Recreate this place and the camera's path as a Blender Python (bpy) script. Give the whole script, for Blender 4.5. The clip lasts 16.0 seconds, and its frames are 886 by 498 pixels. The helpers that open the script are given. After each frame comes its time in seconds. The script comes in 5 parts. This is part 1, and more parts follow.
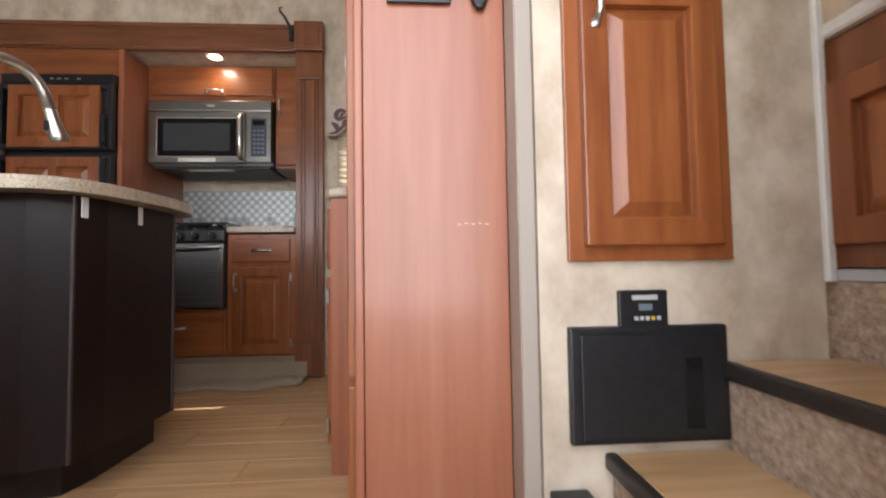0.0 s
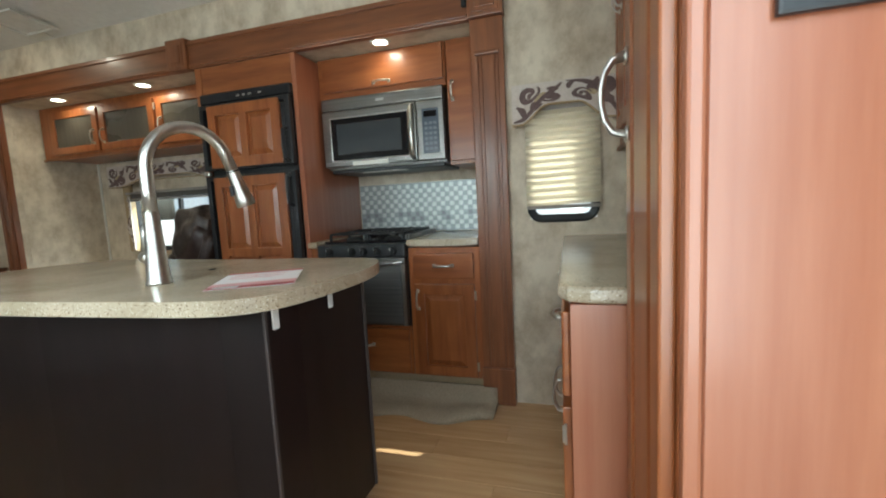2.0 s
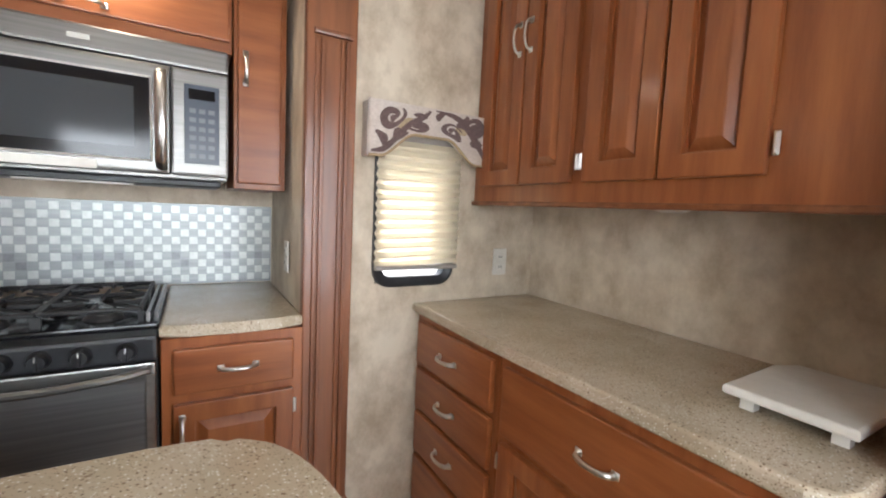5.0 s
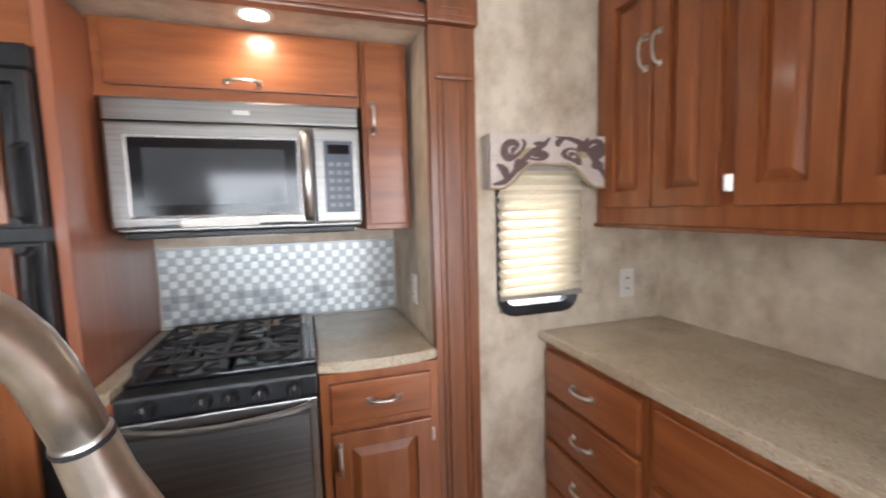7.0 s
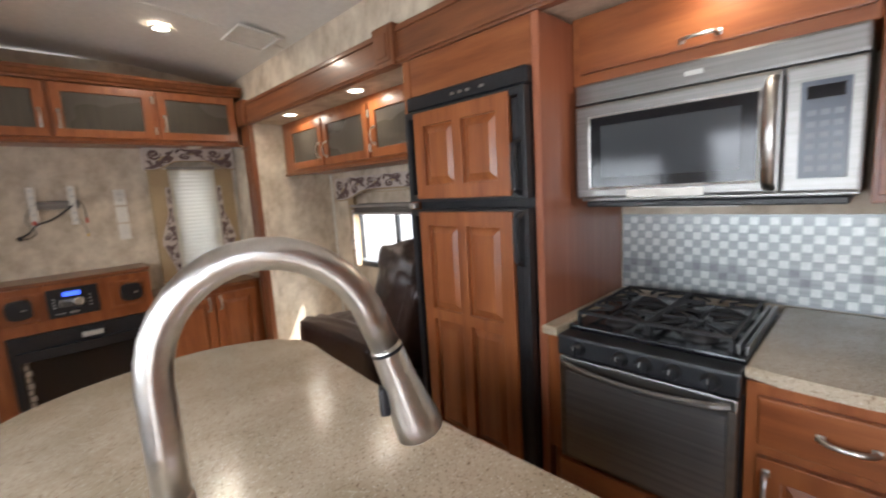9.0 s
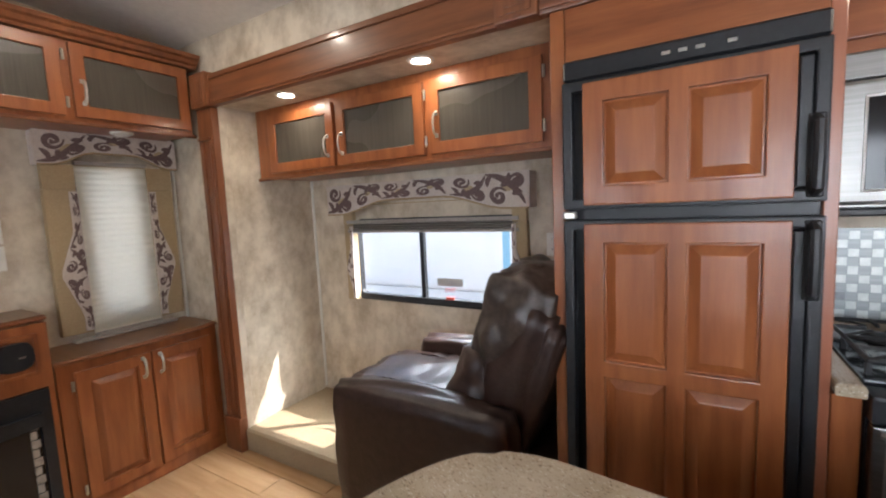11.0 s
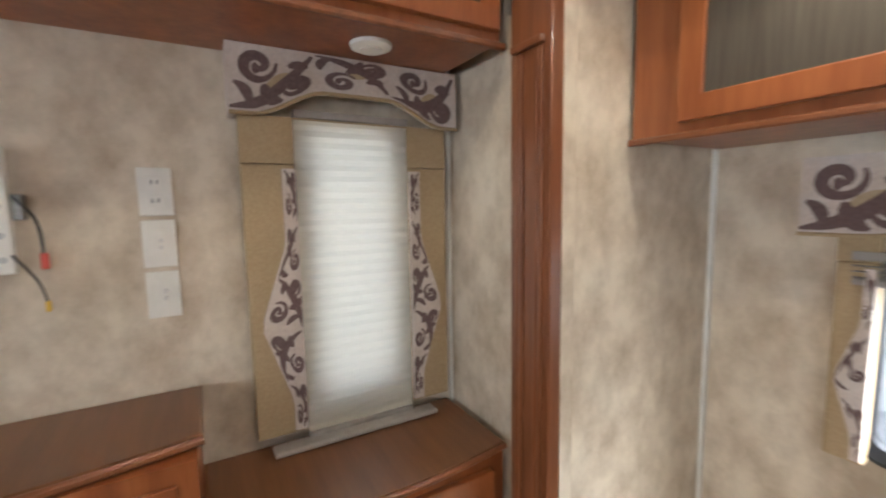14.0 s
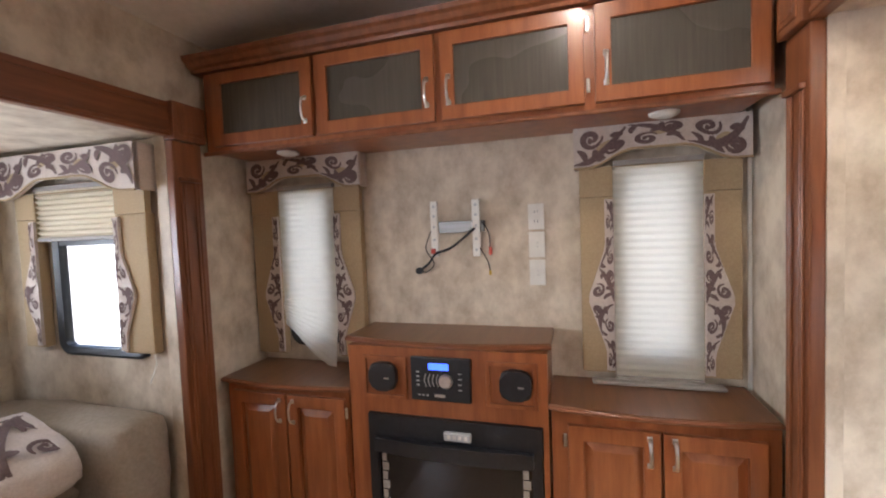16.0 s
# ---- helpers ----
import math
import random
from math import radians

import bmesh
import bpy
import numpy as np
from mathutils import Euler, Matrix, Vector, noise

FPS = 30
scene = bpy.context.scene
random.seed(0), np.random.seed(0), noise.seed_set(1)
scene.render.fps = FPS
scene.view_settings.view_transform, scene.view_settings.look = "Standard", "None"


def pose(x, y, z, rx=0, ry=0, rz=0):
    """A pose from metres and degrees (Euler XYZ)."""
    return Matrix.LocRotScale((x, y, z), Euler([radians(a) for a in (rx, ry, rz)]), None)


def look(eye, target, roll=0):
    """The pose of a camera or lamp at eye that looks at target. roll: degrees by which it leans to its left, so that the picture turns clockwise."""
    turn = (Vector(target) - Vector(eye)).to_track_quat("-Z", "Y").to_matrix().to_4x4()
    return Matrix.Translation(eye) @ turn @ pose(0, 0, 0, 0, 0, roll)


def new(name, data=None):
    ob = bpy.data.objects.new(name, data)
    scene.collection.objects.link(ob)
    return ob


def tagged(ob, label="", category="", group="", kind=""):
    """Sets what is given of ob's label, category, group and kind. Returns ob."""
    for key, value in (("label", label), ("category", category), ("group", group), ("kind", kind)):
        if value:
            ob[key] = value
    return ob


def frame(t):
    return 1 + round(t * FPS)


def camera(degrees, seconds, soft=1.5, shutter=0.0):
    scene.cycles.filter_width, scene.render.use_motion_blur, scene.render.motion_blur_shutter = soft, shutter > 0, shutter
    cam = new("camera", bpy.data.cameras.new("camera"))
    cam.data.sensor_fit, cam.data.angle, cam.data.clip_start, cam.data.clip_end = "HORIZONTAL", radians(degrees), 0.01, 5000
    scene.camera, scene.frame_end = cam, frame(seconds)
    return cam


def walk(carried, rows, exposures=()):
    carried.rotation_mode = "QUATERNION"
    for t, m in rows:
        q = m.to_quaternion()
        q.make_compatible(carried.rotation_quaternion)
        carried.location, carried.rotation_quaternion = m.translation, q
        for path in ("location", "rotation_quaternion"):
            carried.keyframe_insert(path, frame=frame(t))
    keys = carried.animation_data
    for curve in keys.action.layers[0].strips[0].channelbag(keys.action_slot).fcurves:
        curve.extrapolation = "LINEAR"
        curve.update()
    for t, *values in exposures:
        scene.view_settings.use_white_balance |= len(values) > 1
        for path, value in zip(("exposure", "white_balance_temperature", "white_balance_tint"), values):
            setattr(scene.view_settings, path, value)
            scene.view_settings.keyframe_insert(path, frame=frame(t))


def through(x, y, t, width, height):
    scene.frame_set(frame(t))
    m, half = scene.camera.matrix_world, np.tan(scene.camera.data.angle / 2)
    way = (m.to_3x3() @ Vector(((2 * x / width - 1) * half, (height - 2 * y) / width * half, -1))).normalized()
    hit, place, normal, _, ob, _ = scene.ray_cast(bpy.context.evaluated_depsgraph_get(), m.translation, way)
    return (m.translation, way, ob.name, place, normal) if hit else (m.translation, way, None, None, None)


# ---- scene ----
cam = camera(92.4, 16.0, soft=2.0, shutter=0.3)
PATH = [
    (0, (0.288, 0.13, 0.628), (0.411, 2.124, 0.718), -0.9),
    (0.5, (0.266, 0.288, 0.773), (0.248, 2.287, 0.809), -1.6),
    (1, (0.233, 0.411, 0.915), (-0.064, 2.388, 0.866), -1.8),
    (1.5, (0.144, 0.503, 0.975), (-0.394, 2.425, 0.854), -2.3),
    (2, (0.024, 0.565, 1.077), (-0.553, 2.468, 0.862), -3.0),
    (2.5, (-0.018, 0.666, 1.08), (-0.642, 2.547, 0.811), -2.9),
    (3, (-0.051, 0.906, 1.136), (-0.853, 2.707, 0.8), -0.9),
    (3.5, (-0.12, 0.963, 1.241), (-0.78, 2.784, 0.743), 0.1),
    (4, (-0.377, 1.049, 1.217), (-0.402, 2.995, 0.756), 1.8),
    (4.5, (-0.613, 1.2, 1.26), (0.141, 3.029, 0.969), 2.9),
    (4.7, (-0.67, 1.286, 1.248), (0.342, 2.999, 1.043), 2.9),
    (6.8, (-0.890, 1.296, 1.347), (-0.027, 3.097, 1.197), -1.7),
    (7, (-0.845, 1.339, 1.363), (-0.223, 3.233, 1.172), -1.5),
    (7.5, (-0.743, 1.343, 1.389), (-0.722, 3.331, 1.184), -0.5),
    (8, (-0.654, 1.286, 1.385), (-1.259, 3.185, 1.218), -0.7),
    (8.5, (-0.607, 1.368, 1.395), (-1.678, 3.041, 1.167), -2.5),
    (9, (-0.608, 1.408, 1.392), (-2.029, 2.787, 1.11), -3.5),
    (9.2, (-0.63, 1.38, 1.39), (-2.146, 2.642, 1.061), -3.8),
    (10.2, (-1.27, 1.20, 1.383), (-2.50, 2.75, 1.123), -3.2),
    (11.3, (-1.899, 1.346, 1.369), (-2.809, 3.118, 1.186), -2.6),
    (11.5, (-2.034, 1.349, 1.392), (-2.843, 3.17, 1.22), -2.7),
    (12, (-2.398, 1.381, 1.401), (-3.05, 3.265, 1.233), -3.2),
    (12.5, (-2.72, 1.444, 1.426), (-3.279, 3.361, 1.3), -3.5),
    (13, (-2.948, 1.529, 1.424), (-3.649, 3.397, 1.289), -3.2),
    (13.5, (-3.068, 1.818, 1.439), (-4.321, 3.367, 1.27), -2.5),
    (14, (-3.244, 2.009, 1.431), (-4.972, 2.992, 1.216), -1.0),
    (14.5, (-3.227, 2.098, 1.404), (-5.21, 2.282, 1.215), -0.9),
    (15, (-3.047, 2.09, 1.411), (-5.0, 1.703, 1.221), -1.6),
    (15.5, (-2.713, 2.077, 1.417), (-4.626, 1.527, 1.22), -2.3),
    (16, (-2.545, 2.079, 1.433), (-4.453, 1.489, 1.336), -2.2),
]
EXPOSURES = [(0.0, 0.9, 6500, 16), (0.5, 0.8, 5500, 14), (1.0, 0.85, 5250, 11), (1.5, 0.95, 5700, 4), (2.0, 1.05, 5950, -3), (2.5, 1.15, 6350, -1), (3.0, 1.42, 5750, 7), (3.5, 1.35, 6250, 11), (4.0, 1.75, 6150, 10), (7.0, 1.85, 6150, 14), (8.0, 1.55, 6150, 12), (9.0, 1.55, 6100, 13), (12.5, 1.6, 6000, 11), (13.5, 1.7, 6000, 9), (14.0, 1.85, 5850, 10), (15.0, 2.05, 5900, 14), (16.0, 2.0, 5850, 16)]
walk(cam, [(t, look(eye, target, roll)) for t, eye, target, roll in PATH], EXPOSURES)

# ---- light ----
SKY_STRENGTH = 0.15
SUN_FROM = Vector((0.62, 0.5, 0.92))
world = bpy.data.worlds.new("world")
scene.world = world
world.use_nodes = True
wn = world.node_tree.nodes
sky = wn.new("ShaderNodeTexSky")
sky.sky_type = "NISHITA"
sky.sun_disc = False
sky.dust_density = 5.0
sky.sun_elevation = radians(49)
sky.sun_rotation = radians(51)
wn["Background"].inputs[1].default_value = SKY_STRENGTH
world.node_tree.links.new(sky.outputs[0], wn["Background"].inputs[0])

sun = new("sun", bpy.data.lights.new("sun", "SUN"))
sun.data.energy = 4.2
sun.data.angle = radians(0.6)
sun.data.color = (1.0, 0.95, 0.87)
sun.matrix_world = look(SUN_FROM * 20, (0, 0, 0))


def window_light(name, m, w, h, power, color=(0.95, 0.98, 1.0)):
    """Sky light in a window's opening; the lamp shines along its own -Z."""
    data = bpy.data.lights.new(name, "AREA")
    data.shape, data.size, data.size_y, data.energy, data.color = "RECTANGLE", w, h, power, color
    ob = new(name, data)
    ob.matrix_world = m
    return ob


window_light("skylight_recliner_window", look((-3.0, 3.85, 1.75), (-3.05, 2.9, 0.75)), 1.2, 0.6, 20)
window_light("skylight_rear_window_right", look((-4.60, 2.4, 1.25), (-3.0, 2.4, 1.25)), 0.3, 0.85, 0.4)
window_light("skylight_rear_window_left", look((-4.60, 0.76, 1.25), (-3.0, 0.76, 1.25)), 0.3, 0.85, 0.4)
window_light("skylight_front_window", look((-0.01, 2.86, 1.23), (-0.01, 1.0, 1.23)), 0.32, 0.53, 0.1)
window_light("skylight_sofa_end_window", look((-4.55, -0.06, 1.75), (-3.6, -0.05, 1.0)), 0.6, 0.5, 0.4)
window_light("skylight_sofa_back_window", look((-2.95, -0.86, 1.3), (-2.9, 2.0, 1.1)), 1.3, 0.65, 7.5)
window_light("skylight_kitchen_side_window", look((-1.05, 0.33, 1.35), (-1.0, 2.5, 0.5)), 1.0, 0.72, 8)
window_light("skylight_entry_door", look((0.25, 0.0, 1.15), (0.0, 2.0, 0.5)), 0.7, 1.6, 11)

# ---- helpers of this scene ----


def mat(name):
    m = bpy.data.materials.new(name)
    m.use_nodes = True
    return m, m.node_tree.nodes, m.node_tree.links, m.node_tree.nodes["Principled BSDF"]


def grain(name, c0, c1, rough=0.5, scale=(8, 8, 8), detail=6, c2=None, big=1.5, bump=0.1, metal=0.0, rand=0.0, coat=0.0, pos=(0.3, 0.7)):
    """A surface with fine grain, a slow stain and relief. scale stretches the grain."""
    m, n, l, p = mat(name)
    tc = n.new("ShaderNodeTexCoord")
    mp = n.new("ShaderNodeMapping")
    mp.inputs["Scale"].default_value = scale
    l.new(tc.outputs["Object"], mp.inputs["Vector"])
    info = n.new("ShaderNodeObjectInfo")
    add = n.new("ShaderNodeVectorMath")
    add.operation = "ADD"
    mul = n.new("ShaderNodeMath")
    mul.operation = "MULTIPLY"
    mul.inputs[1].default_value = 17.0
    l.new(info.outputs["Random"], mul.inputs[0])
    l.new(mp.outputs[0], add.inputs[0])
    l.new(mul.outputs[0], add.inputs[1])
    tx = n.new("ShaderNodeTexNoise")
    tx.inputs["Scale"].default_value = 1.0
    tx.inputs["Detail"].default_value = detail
    tx.inputs["Roughness"].default_value = 0.62
    l.new(add.outputs[0], tx.inputs["Vector"])
    ramp = n.new("ShaderNodeValToRGB")
    ramp.color_ramp.elements[0].position, ramp.color_ramp.elements[1].position = pos
    ramp.color_ramp.elements[0].color = (*c0, 1)
    ramp.color_ramp.elements[1].color = (*c1, 1)
    l.new(tx.outputs[0], ramp.inputs[0])
    t2 = n.new("ShaderNodeTexNoise")
    t2.inputs["Scale"].default_value = big
    t2.inputs["Detail"].default_value = 3
    l.new(tc.outputs["Object"], t2.inputs["Vector"])
    mix = n.new("ShaderNodeMix")
    mix.data_type = "RGBA"
    mix.blend_type = "MULTIPLY"
    mix.inputs[0].default_value = 0.45
    r2 = n.new("ShaderNodeValToRGB")
    lo = c2 or (0.72, 0.7, 0.68)
    r2.color_ramp.elements[0].position, r2.color_ramp.elements[1].position = 0.35, 0.65
    r2.color_ramp.elements[0].color = (*lo, 1)
    r2.color_ramp.elements[1].color = (1, 1, 1, 1)
    l.new(t2.outputs[0], r2.inputs[0])
    l.new(ramp.outputs[0], mix.inputs[6])
    l.new(r2.outputs[0], mix.inputs[7])
    out = mix.outputs[2]
    if rand:
        hv = n.new("ShaderNodeHueSaturation")
        mr = n.new("ShaderNodeMapRange")
        mr.inputs[3].default_value, mr.inputs[4].default_value = 1 - rand, 1 + rand
        l.new(info.outputs["Random"], mr.inputs[0])
        l.new(mr.outputs[0], hv.inputs["Value"])
        l.new(out, hv.inputs["Color"])
        out = hv.outputs[0]
    l.new(out, p.inputs["Base Color"])
    rr = n.new("ShaderNodeMapRange")
    rr.inputs[3].default_value, rr.inputs[4].default_value = rough * 0.85, min(1, rough * 1.2)
    l.new(t2.outputs[0], rr.inputs[0])
    l.new(rr.outputs[0], p.inputs["Roughness"])
    p.inputs["Metallic"].default_value = metal
    p.inputs["Coat Weight"].default_value = coat
    p.inputs["Coat Roughness"].default_value = 0.15
    if bump:
        b = n.new("ShaderNodeBump")
        b.inputs["Strength"].default_value = bump
        b.inputs["Distance"].default_value = 0.004
        l.new(tx.outputs[0], b.inputs["Height"])
        l.new(b.outputs[0], p.inputs["Normal"])
    return m


def plain(name, c, rough=0.4, metal=0.0, emit=0.0, trans=0.0):
    m, n, l, p = mat(name)
    p.inputs["Base Color"].default_value = (*c, 1)
    p.inputs["Roughness"].default_value = rough
    p.inputs["Metallic"].default_value = metal
    p.inputs["Transmission Weight"].default_value = trans
    if emit:
        p.inputs["Emission Color"].default_value = (*c, 1)
        p.inputs["Emission Strength"].default_value = emit
    return m


def shade_cloth(name, c, through=0.5):
    m, n, l, p = mat(name)
    tc = n.new("ShaderNodeTexCoord")
    mp = n.new("ShaderNodeMapping")
    mp.inputs["Scale"].default_value = (6, 6, 90)
    tx = n.new("ShaderNodeTexNoise")
    tx.inputs["Detail"].default_value = 5
    l.new(tc.outputs["Object"], mp.inputs[0])
    l.new(mp.outputs[0], tx.inputs["Vector"])
    ramp = n.new("ShaderNodeValToRGB")
    ramp.color_ramp.elements[0].color = (*[v * 0.82 for v in c], 1)
    ramp.color_ramp.elements[1].color = (*c, 1)
    l.new(tx.outputs[0], ramp.inputs[0])
    d = n.new("ShaderNodeBsdfDiffuse")
    t = n.new("ShaderNodeBsdfTranslucent")
    mx = n.new("ShaderNodeMixShader")
    mx.inputs[0].default_value = through
    l.new(ramp.outputs[0], d.inputs[0])
    l.new(ramp.outputs[0], t.inputs[0])
    l.new(d.outputs[0], mx.inputs[1])
    l.new(t.outputs[0], mx.inputs[2])
    l.new(mx.outputs[0], n["Material Output"].inputs[0])
    return m


WOOD = grain("cherry_maple_wood", (0.20, 0.055, 0.015), (0.36, 0.122, 0.038), 0.34, (22, 22, 2.2), c2=(0.78, 0.7, 0.66), big=2.2, bump=0.04, rand=0.07, coat=0.25)
WOODH = grain("cherry_maple_wood_level_grain", (0.20, 0.055, 0.015), (0.36, 0.122, 0.038), 0.34, (2.2, 22, 22), c2=(0.78, 0.7, 0.66), big=2.2, bump=0.04, rand=0.05, coat=0.25)
TRIM = grain("stained_trim_wood", (0.14, 0.046, 0.017), (0.27, 0.096, 0.035), 0.36, (26, 26, 2.0), c2=(0.75, 0.7, 0.66), big=2.0, bump=0.06, coat=0.25)
TRIMH = grain("stained_trim_wood_level_grain", (0.14, 0.046, 0.017), (0.27, 0.096, 0.035), 0.36, (2.0, 26, 26), c2=(0.75, 0.7, 0.66), big=2.0, bump=0.06, coat=0.25)
LAMINATE = grain("cherry_laminate", (0.32, 0.105, 0.050), (0.40, 0.155, 0.082), 0.34, (30, 30, 1.6), c2=(0.85, 0.8, 0.78), big=1.2, bump=0.02, coat=0.3)
TOPWOOD = grain("brown_laminate_top", (0.13, 0.052, 0.02), (0.2, 0.085, 0.034), 0.3, (30, 2.4, 30), big=2.0, bump=0.02, coat=0.2)
PAPER = grain("mottled_beige_wallpaper", (0.43, 0.345, 0.245), (0.69, 0.605, 0.475), 0.6, (9, 9, 7), 8, (0.82, 0.79, 0.76), 3.4, 0.03, pos=(0.32, 0.62))
CEIL = grain("pale_ceiling_panel", (0.72, 0.68, 0.61), (0.80, 0.76, 0.69), 0.7, (30, 30, 30), 4, (0.9, 0.89, 0.87), 1.0, 0.03)
CARPET = grain("tan_carpet", (0.26, 0.19, 0.11), (0.42, 0.32, 0.2), 0.95, (160, 160, 160), 4, (0.8, 0.78, 0.74), 6.0, 0.8)
RISER = grain("beige_loop_carpet", (0.26, 0.18, 0.12), (0.56, 0.43, 0.32), 0.95, (70, 70, 70), 4, (0.85, 0.83, 0.8), 5.0, 1.0)
MATC = grain("grey_brown_carpet", (0.27, 0.21, 0.145), (0.42, 0.34, 0.25), 0.95, (150, 150, 150), 4, (0.75, 0.73, 0.7), 5.0, 0.7)
FLOOR = grain("wood_look_vinyl", (0.45, 0.26, 0.12), (0.64, 0.42, 0.225), 0.22, (1.6, 18, 18), 7, (0.84, 0.8, 0.76), 1.2, 0.03, rand=0.05, coat=0.2)
ESPRESSO = grain("espresso_laminate", (0.007, 0.0042, 0.0045), (0.014, 0.0085, 0.0088), 0.42, (14, 14, 2.0), 5, (0.8, 0.8, 0.8), 2.0, 0.03)
FLUTE = plain("light_seam", (0.06, 0.048, 0.046), 0.4)
STEEL = grain("brushed_steel", (0.22, 0.213, 0.202), (0.30, 0.292, 0.278), 0.33, (2, 120, 120), 4, (0.9, 0.9, 0.9), 2.0, 0.02, metal=1.0)
NICKEL = grain("brushed_nickel", (0.58, 0.56, 0.52), (0.70, 0.68, 0.64), 0.30, (60, 60, 60), 4, (0.9, 0.9, 0.9), 4.0, 0.01, metal=1.0)
BLACK = grain("black_plastic", (0.010, 0.011, 0.013), (0.018, 0.019, 0.022), 0.38, (60, 60, 60), 3, None, 3.0, 0.03)
GLOSSBLACK = plain("gloss_black", (0.008, 0.008, 0.010), 0.12)
IRON = grain("cast_iron", (0.010, 0.010, 0.011), (0.022, 0.022, 0.023), 0.5, (90, 90, 90), 4, None, 6.0, 0.2)
WHITE = grain("white_plastic", (0.68, 0.66, 0.60), (0.76, 0.74, 0.68), 0.4, (20, 20, 20), 3, (0.94, 0.93, 0.9), 4.0, 0.01)
BRONZE = grain("obscure_bronze_glass", (0.068, 0.058, 0.044), (0.095, 0.082, 0.064), 0.26, (90, 90, 4), 5, (0.8, 0.8, 0.8), 1.5, 0.03)
FIREGLASS = plain("smoked_glass", (0.012, 0.011, 0.012), 0.08)
LEATHER = grain("brown_leather", (0.022, 0.011, 0.008), (0.046, 0.024, 0.018), 0.31, (30, 24, 36), 7, (0.7, 0.7, 0.7), 5.0, 0.5)
WORN = grain("worn_grey_leather", (0.030, 0.019, 0.015), (0.085, 0.066, 0.054), 0.34, (34, 34, 34), 7, (0.5, 0.42, 0.38), 12.0, 0.6)
SUEDE = grain("taupe_microfibre", (0.30, 0.25, 0.19), (0.38, 0.32, 0.25), 0.85, (60, 60, 60), 4, (0.85, 0.83, 0.8), 3.0, 0.2)
BOARD = grain("tan_fabric_board", (0.36, 0.26, 0.14), (0.44, 0.33, 0.19), 0.8, (140, 140, 140), 3, (0.9, 0.88, 0.85), 4.0, 0.2)
CREAM = grain("cream_print_fabric", (0.55, 0.48, 0.43), (0.66, 0.59, 0.53), 0.85, (120, 120, 120), 3, (0.8, 0.74, 0.66), 14.0, 0.25)
PRINT = grain("brown_print", (0.115, 0.072, 0.066), (0.175, 0.118, 0.108), 0.85, (120, 120, 120), 3, None, 6.0, 0.2)
OCHRE = grain("tan_print", (0.40, 0.30, 0.17), (0.50, 0.39, 0.25), 0.85, (120, 120, 120), 3, None, 6.0, 0.2)
SHADE = shade_cloth("pleated_cream_shade", (0.80, 0.72, 0.56), 0.36)
SHEER = shade_cloth("glowing_day_shade", (0.86, 0.81, 0.69), 0.50)
CLOTHGREY = grain("grey_headrail", (0.30, 0.27, 0.24), (0.36, 0.33, 0.30), 0.6, (40, 40, 40), 3)
GLASS = plain("window_glass", (0.95, 0.98, 0.97), 0.02, trans=1.0)
RUBBER = grain("brown_black_nosing", (0.02, 0.016, 0.013), (0.035, 0.028, 0.024), 0.4, (30, 30, 30), 3)
PAPERW = plain("white_paper", (0.78, 0.76, 0.76), 0.5)
RED = plain("dark_red_ink", (0.30, 0.03, 0.04), 0.5)
PINK = plain("pale_red_ink", (0.62, 0.33, 0.33), 0.5)
LCD = plain("blue_display", (0.05, 0.12, 0.9), 0.3, emit=0.8)
LAMP = plain("lit_lens", (1.0, 0.9, 0.72), 0.4, emit=5.0)
ASPHALT = grain("yard_gravel", (0.40, 0.39, 0.37), (0.52, 0.51, 0.49), 0.9, (30, 30, 30), 6, (0.7, 0.7, 0.7), 0.4, 0.4)
FIBRE = grain("white_fibreglass", (0.82, 0.82, 0.81), (0.87, 0.87, 0.86), 0.4, (3, 3, 3), 3, (0.95, 0.95, 0.95), 0.5, 0.0)
BLUE = plain("pale_blue_stripe", (0.25, 0.50, 0.66), 0.4)
BRICKM = grain("pale_firebrick", (0.30, 0.25, 0.2), (0.46, 0.4, 0.33), 0.8, (40, 40, 40), 4, None, 8.0, 0.3)
ORANGEM = plain("red_connector", (0.55, 0.08, 0.05), 0.4)
YELLOWM = plain("yellow_connector", (0.65, 0.42, 0.04), 0.4)
GREYLABEL = plain("grey_label", (0.45, 0.46, 0.45), 0.5)


